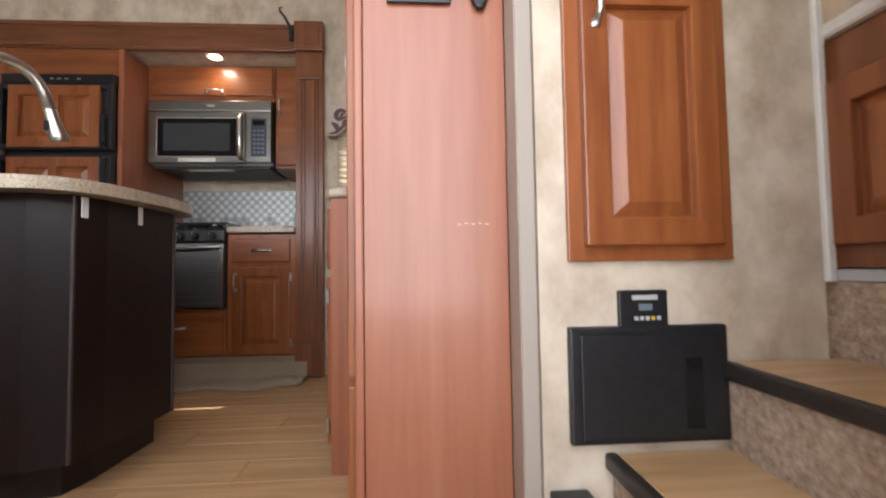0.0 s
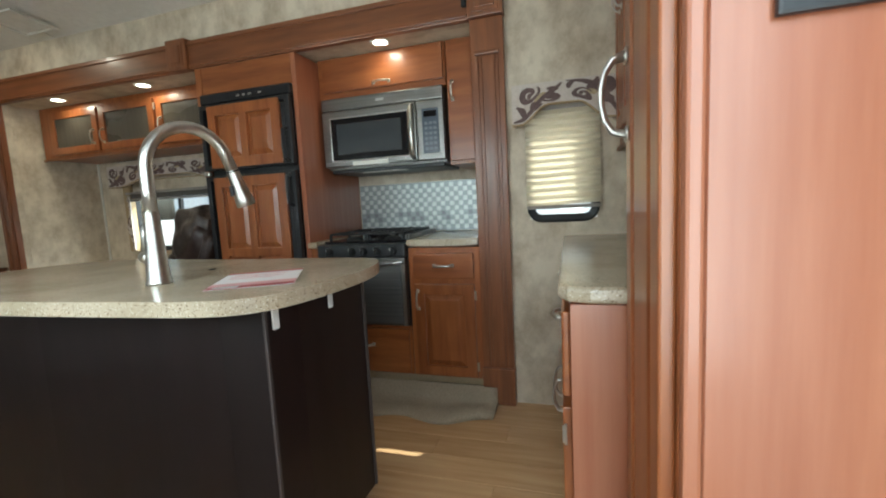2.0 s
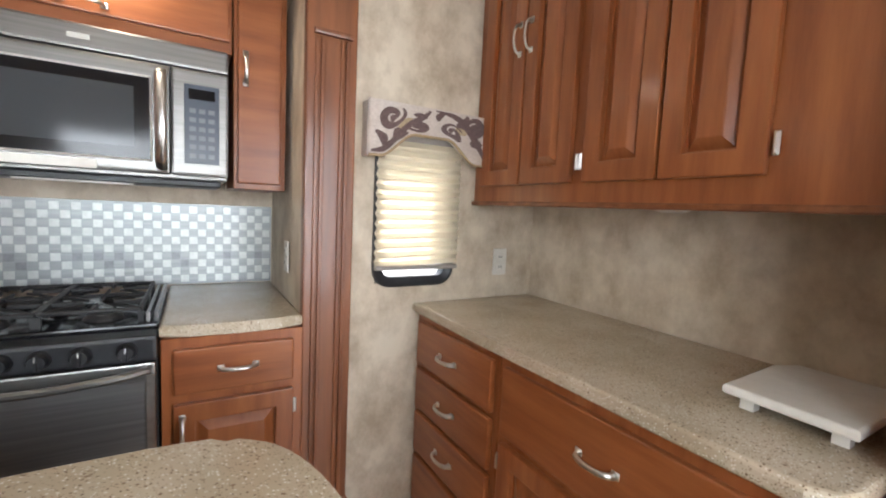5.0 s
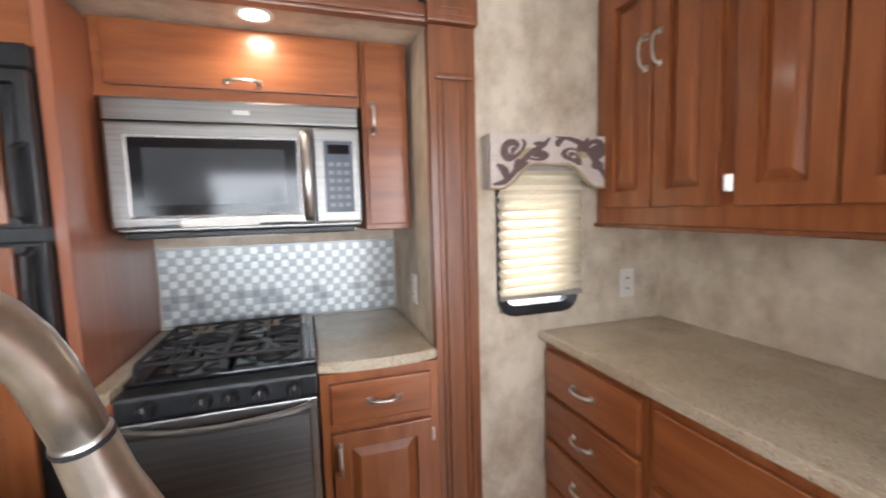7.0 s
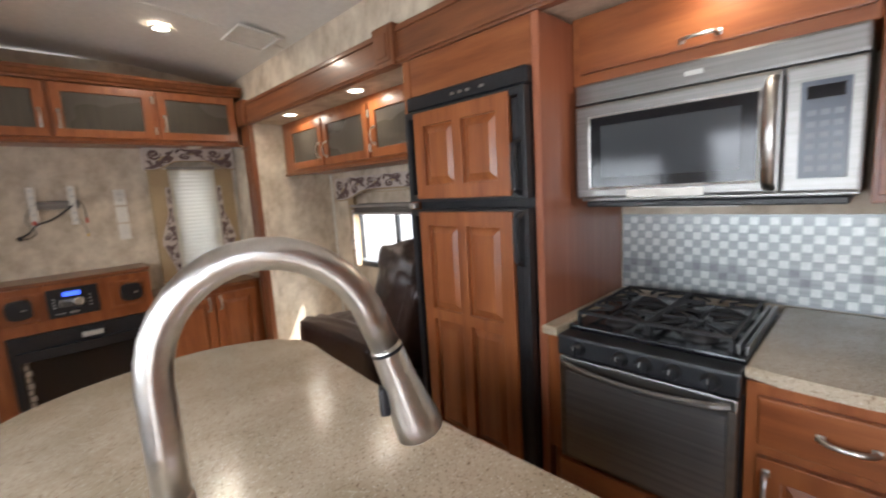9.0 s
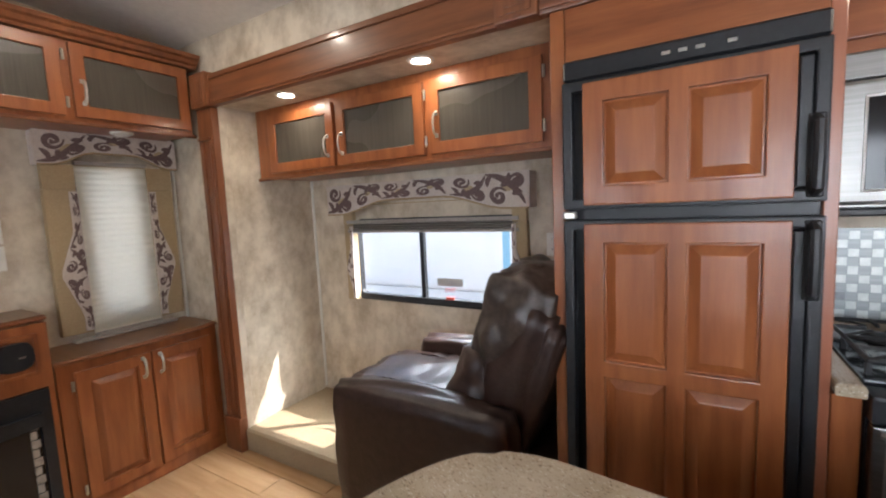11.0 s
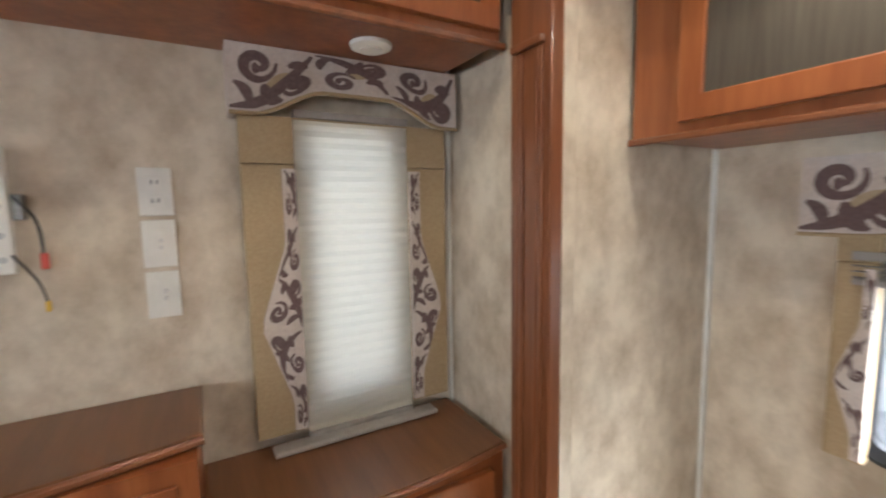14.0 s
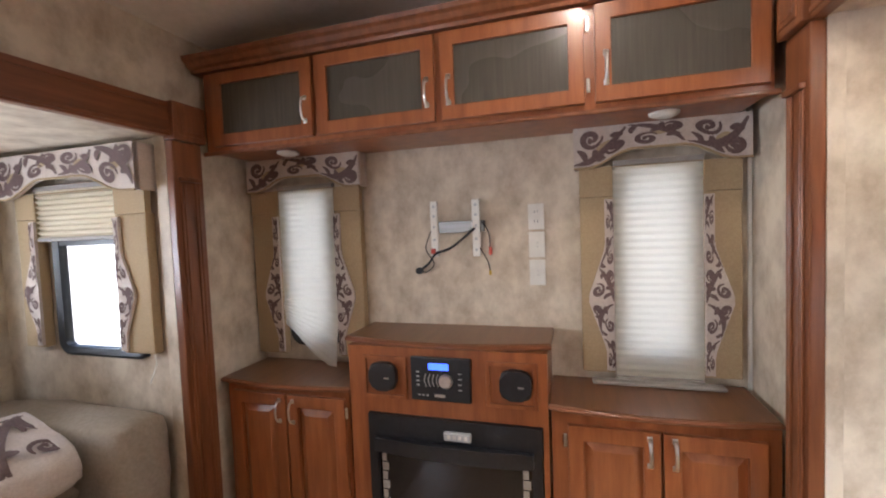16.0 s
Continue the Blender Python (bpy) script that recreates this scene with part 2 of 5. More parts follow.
def counter_stone():
    m, n, l, p = mat("speckled_solid_surface")
    tc = n.new("ShaderNodeTexCoord")
    base = n.new("ShaderNodeTexNoise")
    base.inputs["Scale"].default_value = 5
    base.inputs["Detail"].default_value = 6
    l.new(tc.outputs["Object"], base.inputs["Vector"])
    r = n.new("ShaderNodeValToRGB")
    r.color_ramp.elements[0].color = (0.40, 0.33, 0.23, 1)
    r.color_ramp.elements[1].color = (0.52, 0.44, 0.33, 1)
    r.color_ramp.elements[0].position, r.color_ramp.elements[1].position = 0.35, 0.65
    l.new(base.outputs[0], r.inputs[0])
    last = r.outputs[0]
    for sc, lim, col in ((135, 0.14, (0.16, 0.11, 0.07, 1)), (190, 0.17, (0.70, 0.64, 0.53, 1)), (75, 0.11, (0.20, 0.14, 0.09, 1)), (260, 0.18, (0.22, 0.16, 0.10, 1))):
        v = n.new("ShaderNodeTexVoronoi")
        v.inputs["Scale"].default_value = sc
        l.new(tc.outputs["Object"], v.inputs["Vector"])
        lt = n.new("ShaderNodeMath")
        lt.operation = "LESS_THAN"
        lt.inputs[1].default_value = lim * 1.6
        l.new(v.outputs["Distance"], lt.inputs[0])
        gate = n.new("ShaderNodeMath")
        gate.operation = "GREATER_THAN"
        gate.inputs[1].default_value = 0.55
        sep = n.new("ShaderNodeSeparateColor")
        l.new(v.outputs["Color"], sep.inputs[0])
        l.new(sep.outputs[0], gate.inputs[0])
        both = n.new("ShaderNodeMath")
        both.operation = "MULTIPLY"
        l.new(lt.outputs[0], both.inputs[0])
        l.new(gate.outputs[0], both.inputs[1])
        mx = n.new("ShaderNodeMix")
        mx.data_type = "RGBA"
        l.new(both.outputs[0], mx.inputs[0])
        l.new(last, mx.inputs[6])
        mx.inputs[7].default_value = col
        last = mx.outputs[2]
    l.new(last, p.inputs["Base Color"])
    p.inputs["Roughness"].default_value = 0.2
    return m


STONE = counter_stone()


def part(name, bm, material, parent=None, label="", smooth=False):
    me = bpy.data.meshes.new(name)
    bmesh.ops.recalc_face_normals(bm, faces=bm.faces)
    bm.to_mesh(me)
    bm.free()
    me.materials.append(material)
    if smooth:
        me.polygons.foreach_set("use_smooth", [True] * len(me.polygons))
        me.update()
    ob = new(name, me)
    if parent:
        ob.parent = parent
    if label:
        ob["label"] = label
    return ob


def thing(name, m, label, category, group="", kind=""):
    ob = new(name)
    ob.empty_display_size = 0.05
    ob.matrix_world = m
    return tagged(ob, label, category, group, kind)


def structure(ob, label, category):
    return tagged(ob, label, category, "", "structure")


def box(bm, x0, x1, y0, y1, z0, z1, bev=0.0, seg=1):
    x0, x1, y0, y1, z0, z1 = min(x0, x1), max(x0, x1), min(y0, y1), max(y0, y1), min(z0, z1), max(z0, z1)
    v = [bm.verts.new((x, y, z)) for x in (x0, x1) for y in (y0, y1) for z in (z0, z1)]
    fs = [bm.faces.new([v[i] for i in q]) for q in ((0, 1, 3, 2), (4, 6, 7, 5), (0, 4, 5, 1), (2, 3, 7, 6), (0, 2, 6, 4), (1, 5, 7, 3))]
    if bev:
        bev = min(bev, (x1 - x0) * 0.45, (y1 - y0) * 0.45, (z1 - z0) * 0.45)
        es = list({e for q in fs for e in q.edges})
        bmesh.ops.bevel(bm, geom=es, offset=bev, segments=seg, affect="EDGES", profile=0.6)
    return bm


def cube(*a, **k):
    return box(bmesh.new(), *a, **k)


def tube(bm, pts, radii, n=12, squash=1.0, cap=True):
    """A swept tube through pts with a radius at each."""
    pts = [Vector(p) for p in pts]
    if isinstance(radii, (int, float)):
        radii = [radii] * len(pts)
    rings, side = [], None
    for i, p in enumerate(pts):
        d = (pts[min(i + 1, len(pts) - 1)] - pts[max(i - 1, 0)]).normalized()
        if side is None:
            side = d.cross(Vector((0.3, 0.9, 0.31)))
        side = (side - d * side.dot(d)).normalized()
        up = d.cross(side)
        rings.append([bm.verts.new(p + radii[i] * (math.cos(a) * side + squash * math.sin(a) * up)) for a in (2 * math.pi * k / n for k in range(n))])
    for a, b in zip(rings, rings[1:]):
        for k in range(n):
            bm.faces.new((a[k], a[(k + 1) % n], b[(k + 1) % n], b[k]))
    if cap:
        bm.faces.new(rings[0])
        bm.faces.new(rings[-1])
    return bm


def prism(bm, outline, z0, z1, bev=0.0, seg=2):
    """An outline in x, y raised from z0 to z1; bev rounds its upper and lower rims."""
    lo = [bm.verts.new((x, y, z0)) for x, y in outline]
    hi = [bm.verts.new((x, y, z1)) for x, y in outline]
    a, b = bm.faces.new(lo), bm.faces.new(hi)
    k = len(lo)
    for i in range(k):
        bm.faces.new((lo[i], lo[(i + 1) % k], hi[(i + 1) % k], hi[i]))
    if bev:
        es = list(set(a.edges) | set(b.edges))
        bmesh.ops.bevel(bm, geom=es, offset=bev, segments=seg, affect="EDGES", profile=0.5)
    return bm


def spline(ctrl, n=8, closed=True):
    """Catmull-Rom through 2D points."""
    out, k = [], len(ctrl)
    for i in range(k if closed else k - 1):
        p = [ctrl[(i + j - 1) % k] if closed else ctrl[min(max(i + j - 1, 0), k - 1)] for j in range(4)]
        for s in range(n):
            t = s / n
            out.append(tuple(0.5 * (2 * b + (c - a) * t + (2 * a - 5 * b + 4 * c - d) * t * t + (3 * b - a - 3 * c + d) * t ** 3) for a, b, c, d in zip(*p)))
    if not closed:
        out.append(tuple(ctrl[-1]))
    return out


def plate(x0, x1, z0, z1, y0, y1, holes=()):
    """An upright slab in x, z with rectangular holes (x0, x1, z0, z1)."""
    bm = bmesh.new()
    xs = sorted({x0, x1, *(v for h in holes for v in h[:2])})
    zs = sorted({z0, z1, *(v for h in holes for v in h[2:])})
    for a, b in zip(xs, xs[1:]):
        for c, d in zip(zs, zs[1:]):
            if not any(h[0] - 1e-6 <= a and b <= h[1] + 1e-6 and h[2] - 1e-6 <= c and d <= h[3] + 1e-6 for h in holes):
                box(bm, a, b, y0, y1, c, d)
    bmesh.ops.remove_doubles(bm, verts=bm.verts, dist=1e-5)
    seen = {}
    for f in list(bm.faces):
        key = tuple(round(v, 4) for v in f.calc_center_median())
        seen.setdefault(key, []).append(f)
    bmesh.ops.delete(bm, geom=[f for fs in seen.values() if len(fs) > 1 for f in fs], context="FACES_ONLY")
    return bm


def wall(name, m, x0, x1, z0, z1, thick, holes=(), material=None, label="mottled beige papered wall panel", category="wall"):
    """A wall whose seen face is y = 0 in m, with its thickness behind."""
    ob = part(name, plate(x0, x1, z0, z1, 0, thick, holes), material or PAPER)
    ob.matrix_world = m
    return structure(ob, label, category)


N, W, E, S = 0, 90, -90, 180  # faces -y, +x, -x, +y


def pull_mesh():
    """An arched strap pull, 96 mm, upright."""
    bm = bmesh.new()
    pts = [(0, -0.003, -0.048), (0, -0.018, -0.044), (0, -0.027, -0.03), (0, -0.031, -0.01), (0, -0.031, 0.01), (0, -0.027, 0.03), (0, -0.018, 0.044), (0, -0.003, 0.048)]
    tube(bm, pts, [0.009, 0.0075, 0.0065, 0.006, 0.006, 0.0065, 0.0075, 0.009], 8, 0.6)
    box(bm, -0.009, 0.009, -0.004, 0, -0.058, -0.038, 0.002)
    box(bm, -0.009, 0.009, -0.004, 0, 0.038, 0.058, 0.002)
    me = bpy.data.meshes.new("pull")
    bm.to_mesh(me)
    bm.free()
    me.materials.append(NICKEL)
    me.polygons.foreach_set("use_smooth", [True] * len(me.polygons))
    return me


PULL = pull_mesh()
HINGE = None


def hinge_mesh():
    bm = cube(-0.006, 0.006, -0.006, 0, -0.024, 0.024, bev=0.002)
    box(bm, -0.003, 0.003, -0.010, -0.006, -0.02, 0.02, 0.001)
    me = bpy.data.meshes.new("hinge")
    bm.to_mesh(me)
    bm.free()
    me.materials.append(NICKEL)
    return me


HINGE = hinge_mesh()


def pull(parent, x, z, way="v", y=-0.021):
    ob = new("handle", PULL)
    ob.parent = parent
    ob.matrix_basis = pose(x, y, z, 0, 90 if way == "h" else 0, 0)
    ob["label"] = "brushed nickel arched pull"
    return ob


def hinges(parent, x, z0, z1):
    for z in (z0 + 0.06, z1 - 0.06):
        ob = new("hinge", HINGE)
        ob.parent = parent
        ob.matrix_basis = pose(x, -0.012, z)


def panel_pieces(x0, x1, z0, z1, rail=0.055, cols=1, rows=(), t=0.021):
    """A door's framework and its raised panels, each a mesh; the front lies at y = -t."""
    half = rail * 0.42
    cuts_x = [x0 + rail + (x1 - x0 - 2 * rail) * i / cols for i in range(cols + 1)]
    cuts_z = [z0 + rail, *[z0 + (z1 - z0) * r for r in rows], z1 - rail]
    fields = []
    for i in range(cols):
        for j in range(len(cuts_z) - 1):
            fields.append((cuts_x[i] + (half if i else 0), cuts_x[i + 1] - (half if i < cols - 1 else 0),
                           cuts_z[j] + (half if j else 0), cuts_z[j + 1] - (half if j < len(cuts_z) - 2 else 0)))
    grid = plate(x0, x1, z0, z1, -t, 0, fields)
    sharp = [e for e in grid.edges if len(e.link_faces) == 2 and e.calc_face_angle(0) > 1.0]
    bmesh.ops.bevel(grid, geom=sharp, offset=0.004, segments=2, affect="EDGES", profile=0.6)
    panels = []
    for a, b, c, d in fields:
        bm = bmesh.new()
        s = min(0.034, (b - a) * 0.28, (d - c) * 0.28)
        loops = []
        for inset, y in ((0.0, -0.001), (0.0, -0.004), (0.006, -0.004), (s - 0.004, -t + 0.003), (s, -t + 0.0015), (s + 0.003, -t + 0.0015)):
            loops.append([bm.verts.new(p) for p in ((a + inset, y, c + inset), (b - inset, y, c + inset), (b - inset, y, d - inset), (a + inset, y, d - inset))])
        for p, q in zip(loops, loops[1:]):
            for k in range(4):
                bm.faces.new((p[k], p[(k + 1) % 4], q[(k + 1) % 4], q[k]))
        bm.faces.new(loops[-1])
        panels.append(bm)
    return grid, panels


def panel_part(parent, x0, x1, z0, z1, **k):
    frame_part, panels = panel_pieces(x0, x1, z0, z1, **k)
    d = part("door", frame_part, WOOD, parent)
    for q in panels:
        part("raised_panel", q, WOOD, d)
    return d


def frame_bm(x0, x1, z0, z1, rail, t=0.021, bev=0.003):
    """A one-piece frame round an opening, with eased edges."""
    bm = plate(x0, x1, z0, z1, -t, 0, [(x0 + rail, x1 - rail, z0 + rail, z1 - rail)])
    sharp = [e for e in bm.edges if len(e.link_faces) == 2 and e.calc_face_angle(0) > 1.0]
    bmesh.ops.bevel(bm, geom=sharp, offset=bev, segments=2, affect="EDGES", profile=0.6)
    return bm


def fit_fronts(unit, fronts):
    """fronts: (kind, x0, x1, z0, z1, pull x, pull z, way, hinge x)."""
    for kind, x0, x1, z0, z1, hx, hz, way, gx in fronts:
        if kind == "door":
            d = panel_part(unit, x0, x1, z0, z1)
        elif kind == "drawer":
            d = part("drawer", cube(x0, x1, -0.02, 0, z0, z1, bev=0.006, seg=3), WOODH, unit)
        elif kind == "lift":
            d = part("lift_door", cube(x0, x1, -0.02, 0, z0, z1, bev=0.005, seg=2), WOODH, unit)
        else:
            d = part("door", frame_bm(x0, x1, z0, z1, 0.052), WOOD, unit)
            part("pane", cube(x0 + 0.05, x1 - 0.05, -0.011, -0.006, z0 + 0.05, z1 - 0.05), BRONZE, d, "dark bronze obscure glass")
        if hx is not None:
            pull(d, hx, hz, way)
        if gx is not None:
            hinges(unit, gx, z0, z1)


def cabinet(name, m, w, h, d, fronts, label, category="cabinet", group="", material=None, z0=0.0):
    u = thing(name, m, label, category, group)
    part("body", cube(0, w, 0, d, z0, h, bev=0.002), material or WOOD, u)
    fit_fronts(u, fronts)
    return u


def scrolls(w, h, seed, y=-0.002, n=None, warp=None):
    """Printed scroll work: spirals, sweeping stems and leaves that fill w x h from the origin."""
    bm = bmesh.new()
    rnd = random.Random(seed)
    level = w >= h
    long, wide = (w, h) if level else (h, w)
    laid = iter(range(10000))

    def ribbon(pts, wid):
        prev, yy = None, y - 0.00012 * (next(laid) % 16)
        for i, (u, v) in enumerate(pts):
            a, b = pts[max(i - 1, 0)], pts[min(i + 1, len(pts) - 1)]
            du, dv = b[0] - a[0], b[1] - a[1]
            ln = math.hypot(du, dv) or 1
            s = wid * (0.2 + 0.8 * math.sin(math.pi * min(0.96, (i + 0.8) / len(pts))))
            pair = []
            for k in (-1, 1):
                uu = min(max(u - k * dv / ln * s, 0.002), long - 0.002)
                vv = min(max(v + k * du / ln * s, 0.002), wide - 0.002)
                x, z = (uu, vv) if level else (vv, uu)
                if warp:
                    x, z = warp(x, z)
                pair.append(bm.verts.new((x, yy, z)))
            if prev:
                bm.faces.new((prev[0], pair[0], pair[1], prev[1]))
            prev = pair

    count = n or max(2, round(long / (wide * 1.15)))
    cell = long / count
    r0 = min(wide, cell * 0.9)

    def curl(cu, cv, r, start, way, turns=1.35):
        """A stem that winds inwards and ends in a round bud."""
        k = 30
        pts = []
        for i in range(k + 1):
            q = i / k
            a = start + way * turns * 2 * math.pi * q
            pts.append((cu + r * (1 - 0.80 * q) * math.cos(a), cv + r * (1 - 0.80 * q) * math.sin(a)))
        ribbon(pts, 0.080 * r0)
        ribbon([(pts[-1][0] + 0.11 * r0 * (j / 6 - 0.5), pts[-1][1]) for j in range(7)], 0.09 * r0)

    def sweep(p, q, bend, wid):
        mu, mv = (p[0] + q[0]) / 2 - bend * (q[1] - p[1]), (p[1] + q[1]) / 2 + bend * (q[0] - p[0])
        ribbon([((1 - t) ** 2 * p[0] + 2 * t * (1 - t) * mu + t * t * q[0], (1 - t) ** 2 * p[1] + 2 * t * (1 - t) * mv + t * t * q[1]) for t in (k / 14 for k in range(15))], wid)

    for i in range(count):
        side = 1 if i % 2 else -1
        c = (i + 0.5 + rnd.uniform(-0.04, 0.04)) * cell
        mid = wide * 0.5
        curl(c - 0.16 * cell, mid - side * 0.20 * wide, 0.27 * r0, rnd.uniform(0, 1.0), side)
        curl(c + 0.27 * cell, mid + side * 0.24 * wide, 0.21 * r0, 2.6 + rnd.uniform(0, 0.8), -side)
        sweep((c - 0.48 * cell, mid + side * 0.48 * wide), (c + 0.46 * cell, mid - side * 0.42 * wide), 0.28 * side, 0.105 * r0)
        sweep((c - 0.10 * cell, mid + side * 0.10 * wide), (c + 0.10 * cell, mid + side * 0.48 * wide), -0.3, 0.11 * r0)
        sweep((c - 0.42 * cell, mid + side * 0.08 * wide), (c - 0.28 * cell, mid + side * 0.44 * wide), 0.4, 0.08 * r0)
        sweep((c + 0.18 * cell, mid - side * 0.16 * wide), (c + 0.40 * cell, mid - side * 0.10 * wide), 0.35, 0.10 * r0)
    return bm


def buds(w, h, seed, y, warp):
    """Rounded tan petals between the scrolls."""
    out = []
    rnd = random.Random(seed)
    count = max(2, round(w / (h * 1.15)))
    for i in range(count):
        cx, cz = w * (i + 0.55) / count, h * (0.58 if i % 2 else 0.40)
        r, tilt = 0.17 * h, rnd.uniform(0.3, 1.2)
        bm = bmesh.new()
        ring = []
        for k in range(12):
            a = k * math.pi / 6
            u, v = 1.25 * r * math.cos(a), 0.75 * r * math.sin(a)
            x = min(max(cx + u * math.cos(tilt) - v * math.sin(tilt), 0.003), w - 0.003)
            z = cz + u * math.sin(tilt) + v * math.cos(tilt)
            ring.append(bm.verts.new((warp(x, z)[0], y, warp(x, z)[1])))
        bm.faces.new(ring)
        out.append(bm)
    return out


def valance(m, w, h, d, seed, label, arch=0.35, group="fabric valances"):
    """A padded box valance with an arched lower edge."""
    v = thing("valance", m, label, "valance", group)

    def low(x):
        t = abs(x / w - 0.5) * 2
        q = min(max((0.84 - t) / 0.56, 0), 1)
        return h * arch * q * q * (3 - 2 * q)

    k = 28
    bm = bmesh.new()
    top = [(w * i / k, low(w * i / k)) for i in range(k + 1)]
    front_lo = [bm.verts.new((x, 0, z)) for x, z in top]
    front_hi = [bm.verts.new((x, 0, h)) for x, z in top]
    back_lo = [bm.verts.new((x, 0.02, z)) for x, z in top]
    back_hi = [bm.verts.new((x, 0.02, h)) for x, z in top]
    for i in range(k):
        bm.faces.new((front_lo[i], front_lo[i + 1], front_hi[i + 1], front_hi[i]))
        bm.faces.new((back_lo[i], back_lo[i + 1], back_hi[i + 1], back_hi[i]))
        bm.faces.new((front_lo[i], front_lo[i + 1], back_lo[i + 1], back_lo[i]))
        bm.faces.new((front_hi[i], front_hi[i + 1], back_hi[i + 1], back_hi[i]))
    part("face", bm, CREAM, v)
    part("side", cube(0, 0.018, 0.021, d, 0, h, bev=0.004), CREAM, v)
    part("side", cube(w - 0.018, w, 0.021, d, 0, h, bev=0.004), CREAM, v)
    part("top_board", cube(0.019, w - 0.019, 0.021, d, h - 0.015, h - 0.001), CREAM, v)

    def fit(x, z):
        return x, low(x) + 0.008 + z * (h - low(x) - 0.012) / h

    for petal in buds(w, h, seed, -0.0016, fit):
        part("petal", petal, OCHRE, v, "tan petal print")
    part("print", scrolls(w, h, seed, -0.0025, warp=fit), PRINT, v, "dark brown scroll print")
    bead = bmesh.new()
    tube(bead, [(x, -0.002, z) for x, z in top], 0.005, 6)
    part("piping", bead, BOARD, v)
    return v


def pleats(w, h, pitch=0.022, deep=0.009, sag=None):
    bm = bmesh.new()
    n = max(3, int(h / pitch * 2))
    prev = None
    for i in range(n + 1):
        z = h - h * i / n
        y = deep * (1 if i % 2 else -1)
        row = []
        for j in range(13):
            x = w * j / 12
            zz, yy = (sag(x / w, z / h, z, y) if sag else (z, y))
            row.append(bm.verts.new((x, yy, zz)))
        if prev:
            for j in range(12):
                bm.faces.new((prev[j], prev[j + 1], row[j + 1], row[j]))
        prev = row
    return bm


def window(name, m, w, h, bars, label, frame_w=0.028, y=0.0):
    """A black-framed caravan window with rounded corners. bars: (x or z share, 'v' or 'h')."""
    u = thing(name, m, label, "window", kind="structure")
    bm = bmesh.new()
    r = 0.06

    def ring(inset, yy):
        out = []
        for cx, cz, a0 in ((w - r, h - r, 0), (r, h - r, 90), (r, r, 180), (w - r, r, 270)):
            for k in range(6):
                a = radians(a0 + 18 * k)
                out.append(bm.verts.new((cx + (r - inset) * math.cos(a), yy, cz + (r - inset) * math.sin(a))))
        return out
    rings = [ring(-0.012, y + 0.004), ring(-0.01, y - 0.012), ring(0.0, y - 0.016), ring(frame_w, y - 0.006), ring(frame_w, y + 0.035), ring(-0.01, y + 0.035)]
    for a, b in zip(rings, rings[1:] + rings[:1]):
        for k in range(len(a)):
            bm.faces.new((a[k], a[(k + 1) % len(a)], b[(k + 1) % len(a)], b[k]))
    part("window_frame", bm, BLACK, u)
    for pos, way in bars:
        if way == "v":
            part("mullion", cube(w * pos - 0.014, w * pos + 0.014, y - 0.004, y + 0.03, frame_w, h - frame_w, bev=0.003), BLACK, u)
        else:
            part("mullion", cube(frame_w, w - frame_w, y - 0.004, y + 0.03, h * pos - 0.014, h * pos + 0.014, bev=0.003), BLACK, u)
    g = part("pane", cube(frame_w - 0.01, w - frame_w + 0.01, y + 0.012, y + 0.016, frame_w - 0.01, h - frame_w + 0.01), GLASS, u)
    g.visible_shadow = False
    return u


def outlet(m, label="ivory wall outlet plate", kind="outlet", group="ivory wall plates"):
    o = thing("wall_outlet", m, label, "wall outlet", group)
    part("plate", cube(-0.035, 0.035, -0.006, 0, -0.057, 0.057, bev=0.003, seg=2), WHITE, o)
    for z in (-0.022, 0.022):
        if kind == "outlet":
            part("socket", cube(-0.016, 0.016, -0.009, -0.006, z - 0.014, z + 0.014, bev=0.004, seg=2), WHITE, o)
            for x in (-0.006, 0.006):
                part("slot", cube(x - 0.0012, x + 0.0012, -0.0098, -0.009, z - 0.005, z + 0.006), BLACK, o)
        elif kind == "jack":
            bm = bmesh.new()
            tube(bm, [(0.004, -0.006, z * 0.4), (0.004, -0.016, z * 0.4)], 0.005, 10)
            part("jack", bm, NICKEL, o)
    return o


def recessed_light(x, y, z, power, tilt=0):
    u = thing("recessed_light", pose(x, y, z), "round white recessed downlight, lit, in the ceiling", "ceiling light", "recessed downlights")
    bm = bmesh.new()
    for r0, r1, z0, z1 in ((0.058, 0.052, 0.0, -0.007), (0.052, 0.038, -0.007, -0.004)):
        a = [bm.verts.new((r0 * math.cos(k * 0.2618), r0 * math.sin(k * 0.2618), z0)) for k in range(24)]
        b = [bm.verts.new((r1 * math.cos(k * 0.2618), r1 * math.sin(k * 0.2618), z1)) for k in range(24)]
        for k in range(24):
            bm.faces.new((a[k], a[(k + 1) % 24], b[(k + 1) % 24], b[k]))
    part("rim", bm, WHITE, u, smooth=True)
    lens = bmesh.new()
    tube(lens, [(0, 0, -0.0005), (0, 0, -0.0045)], 0.04, 24)
    part("lens", lens, LAMP, u, "glowing warm white lens")
    data = bpy.data.lights.new("downlight", "AREA")
    data.shape, data.size, data.energy, data.color = "DISK", 0.07, power, (1.0, 0.86, 0.66)
    ob = new("downlight", data)
    ob.matrix_world = pose(x, y, z - 0.012)
    return u


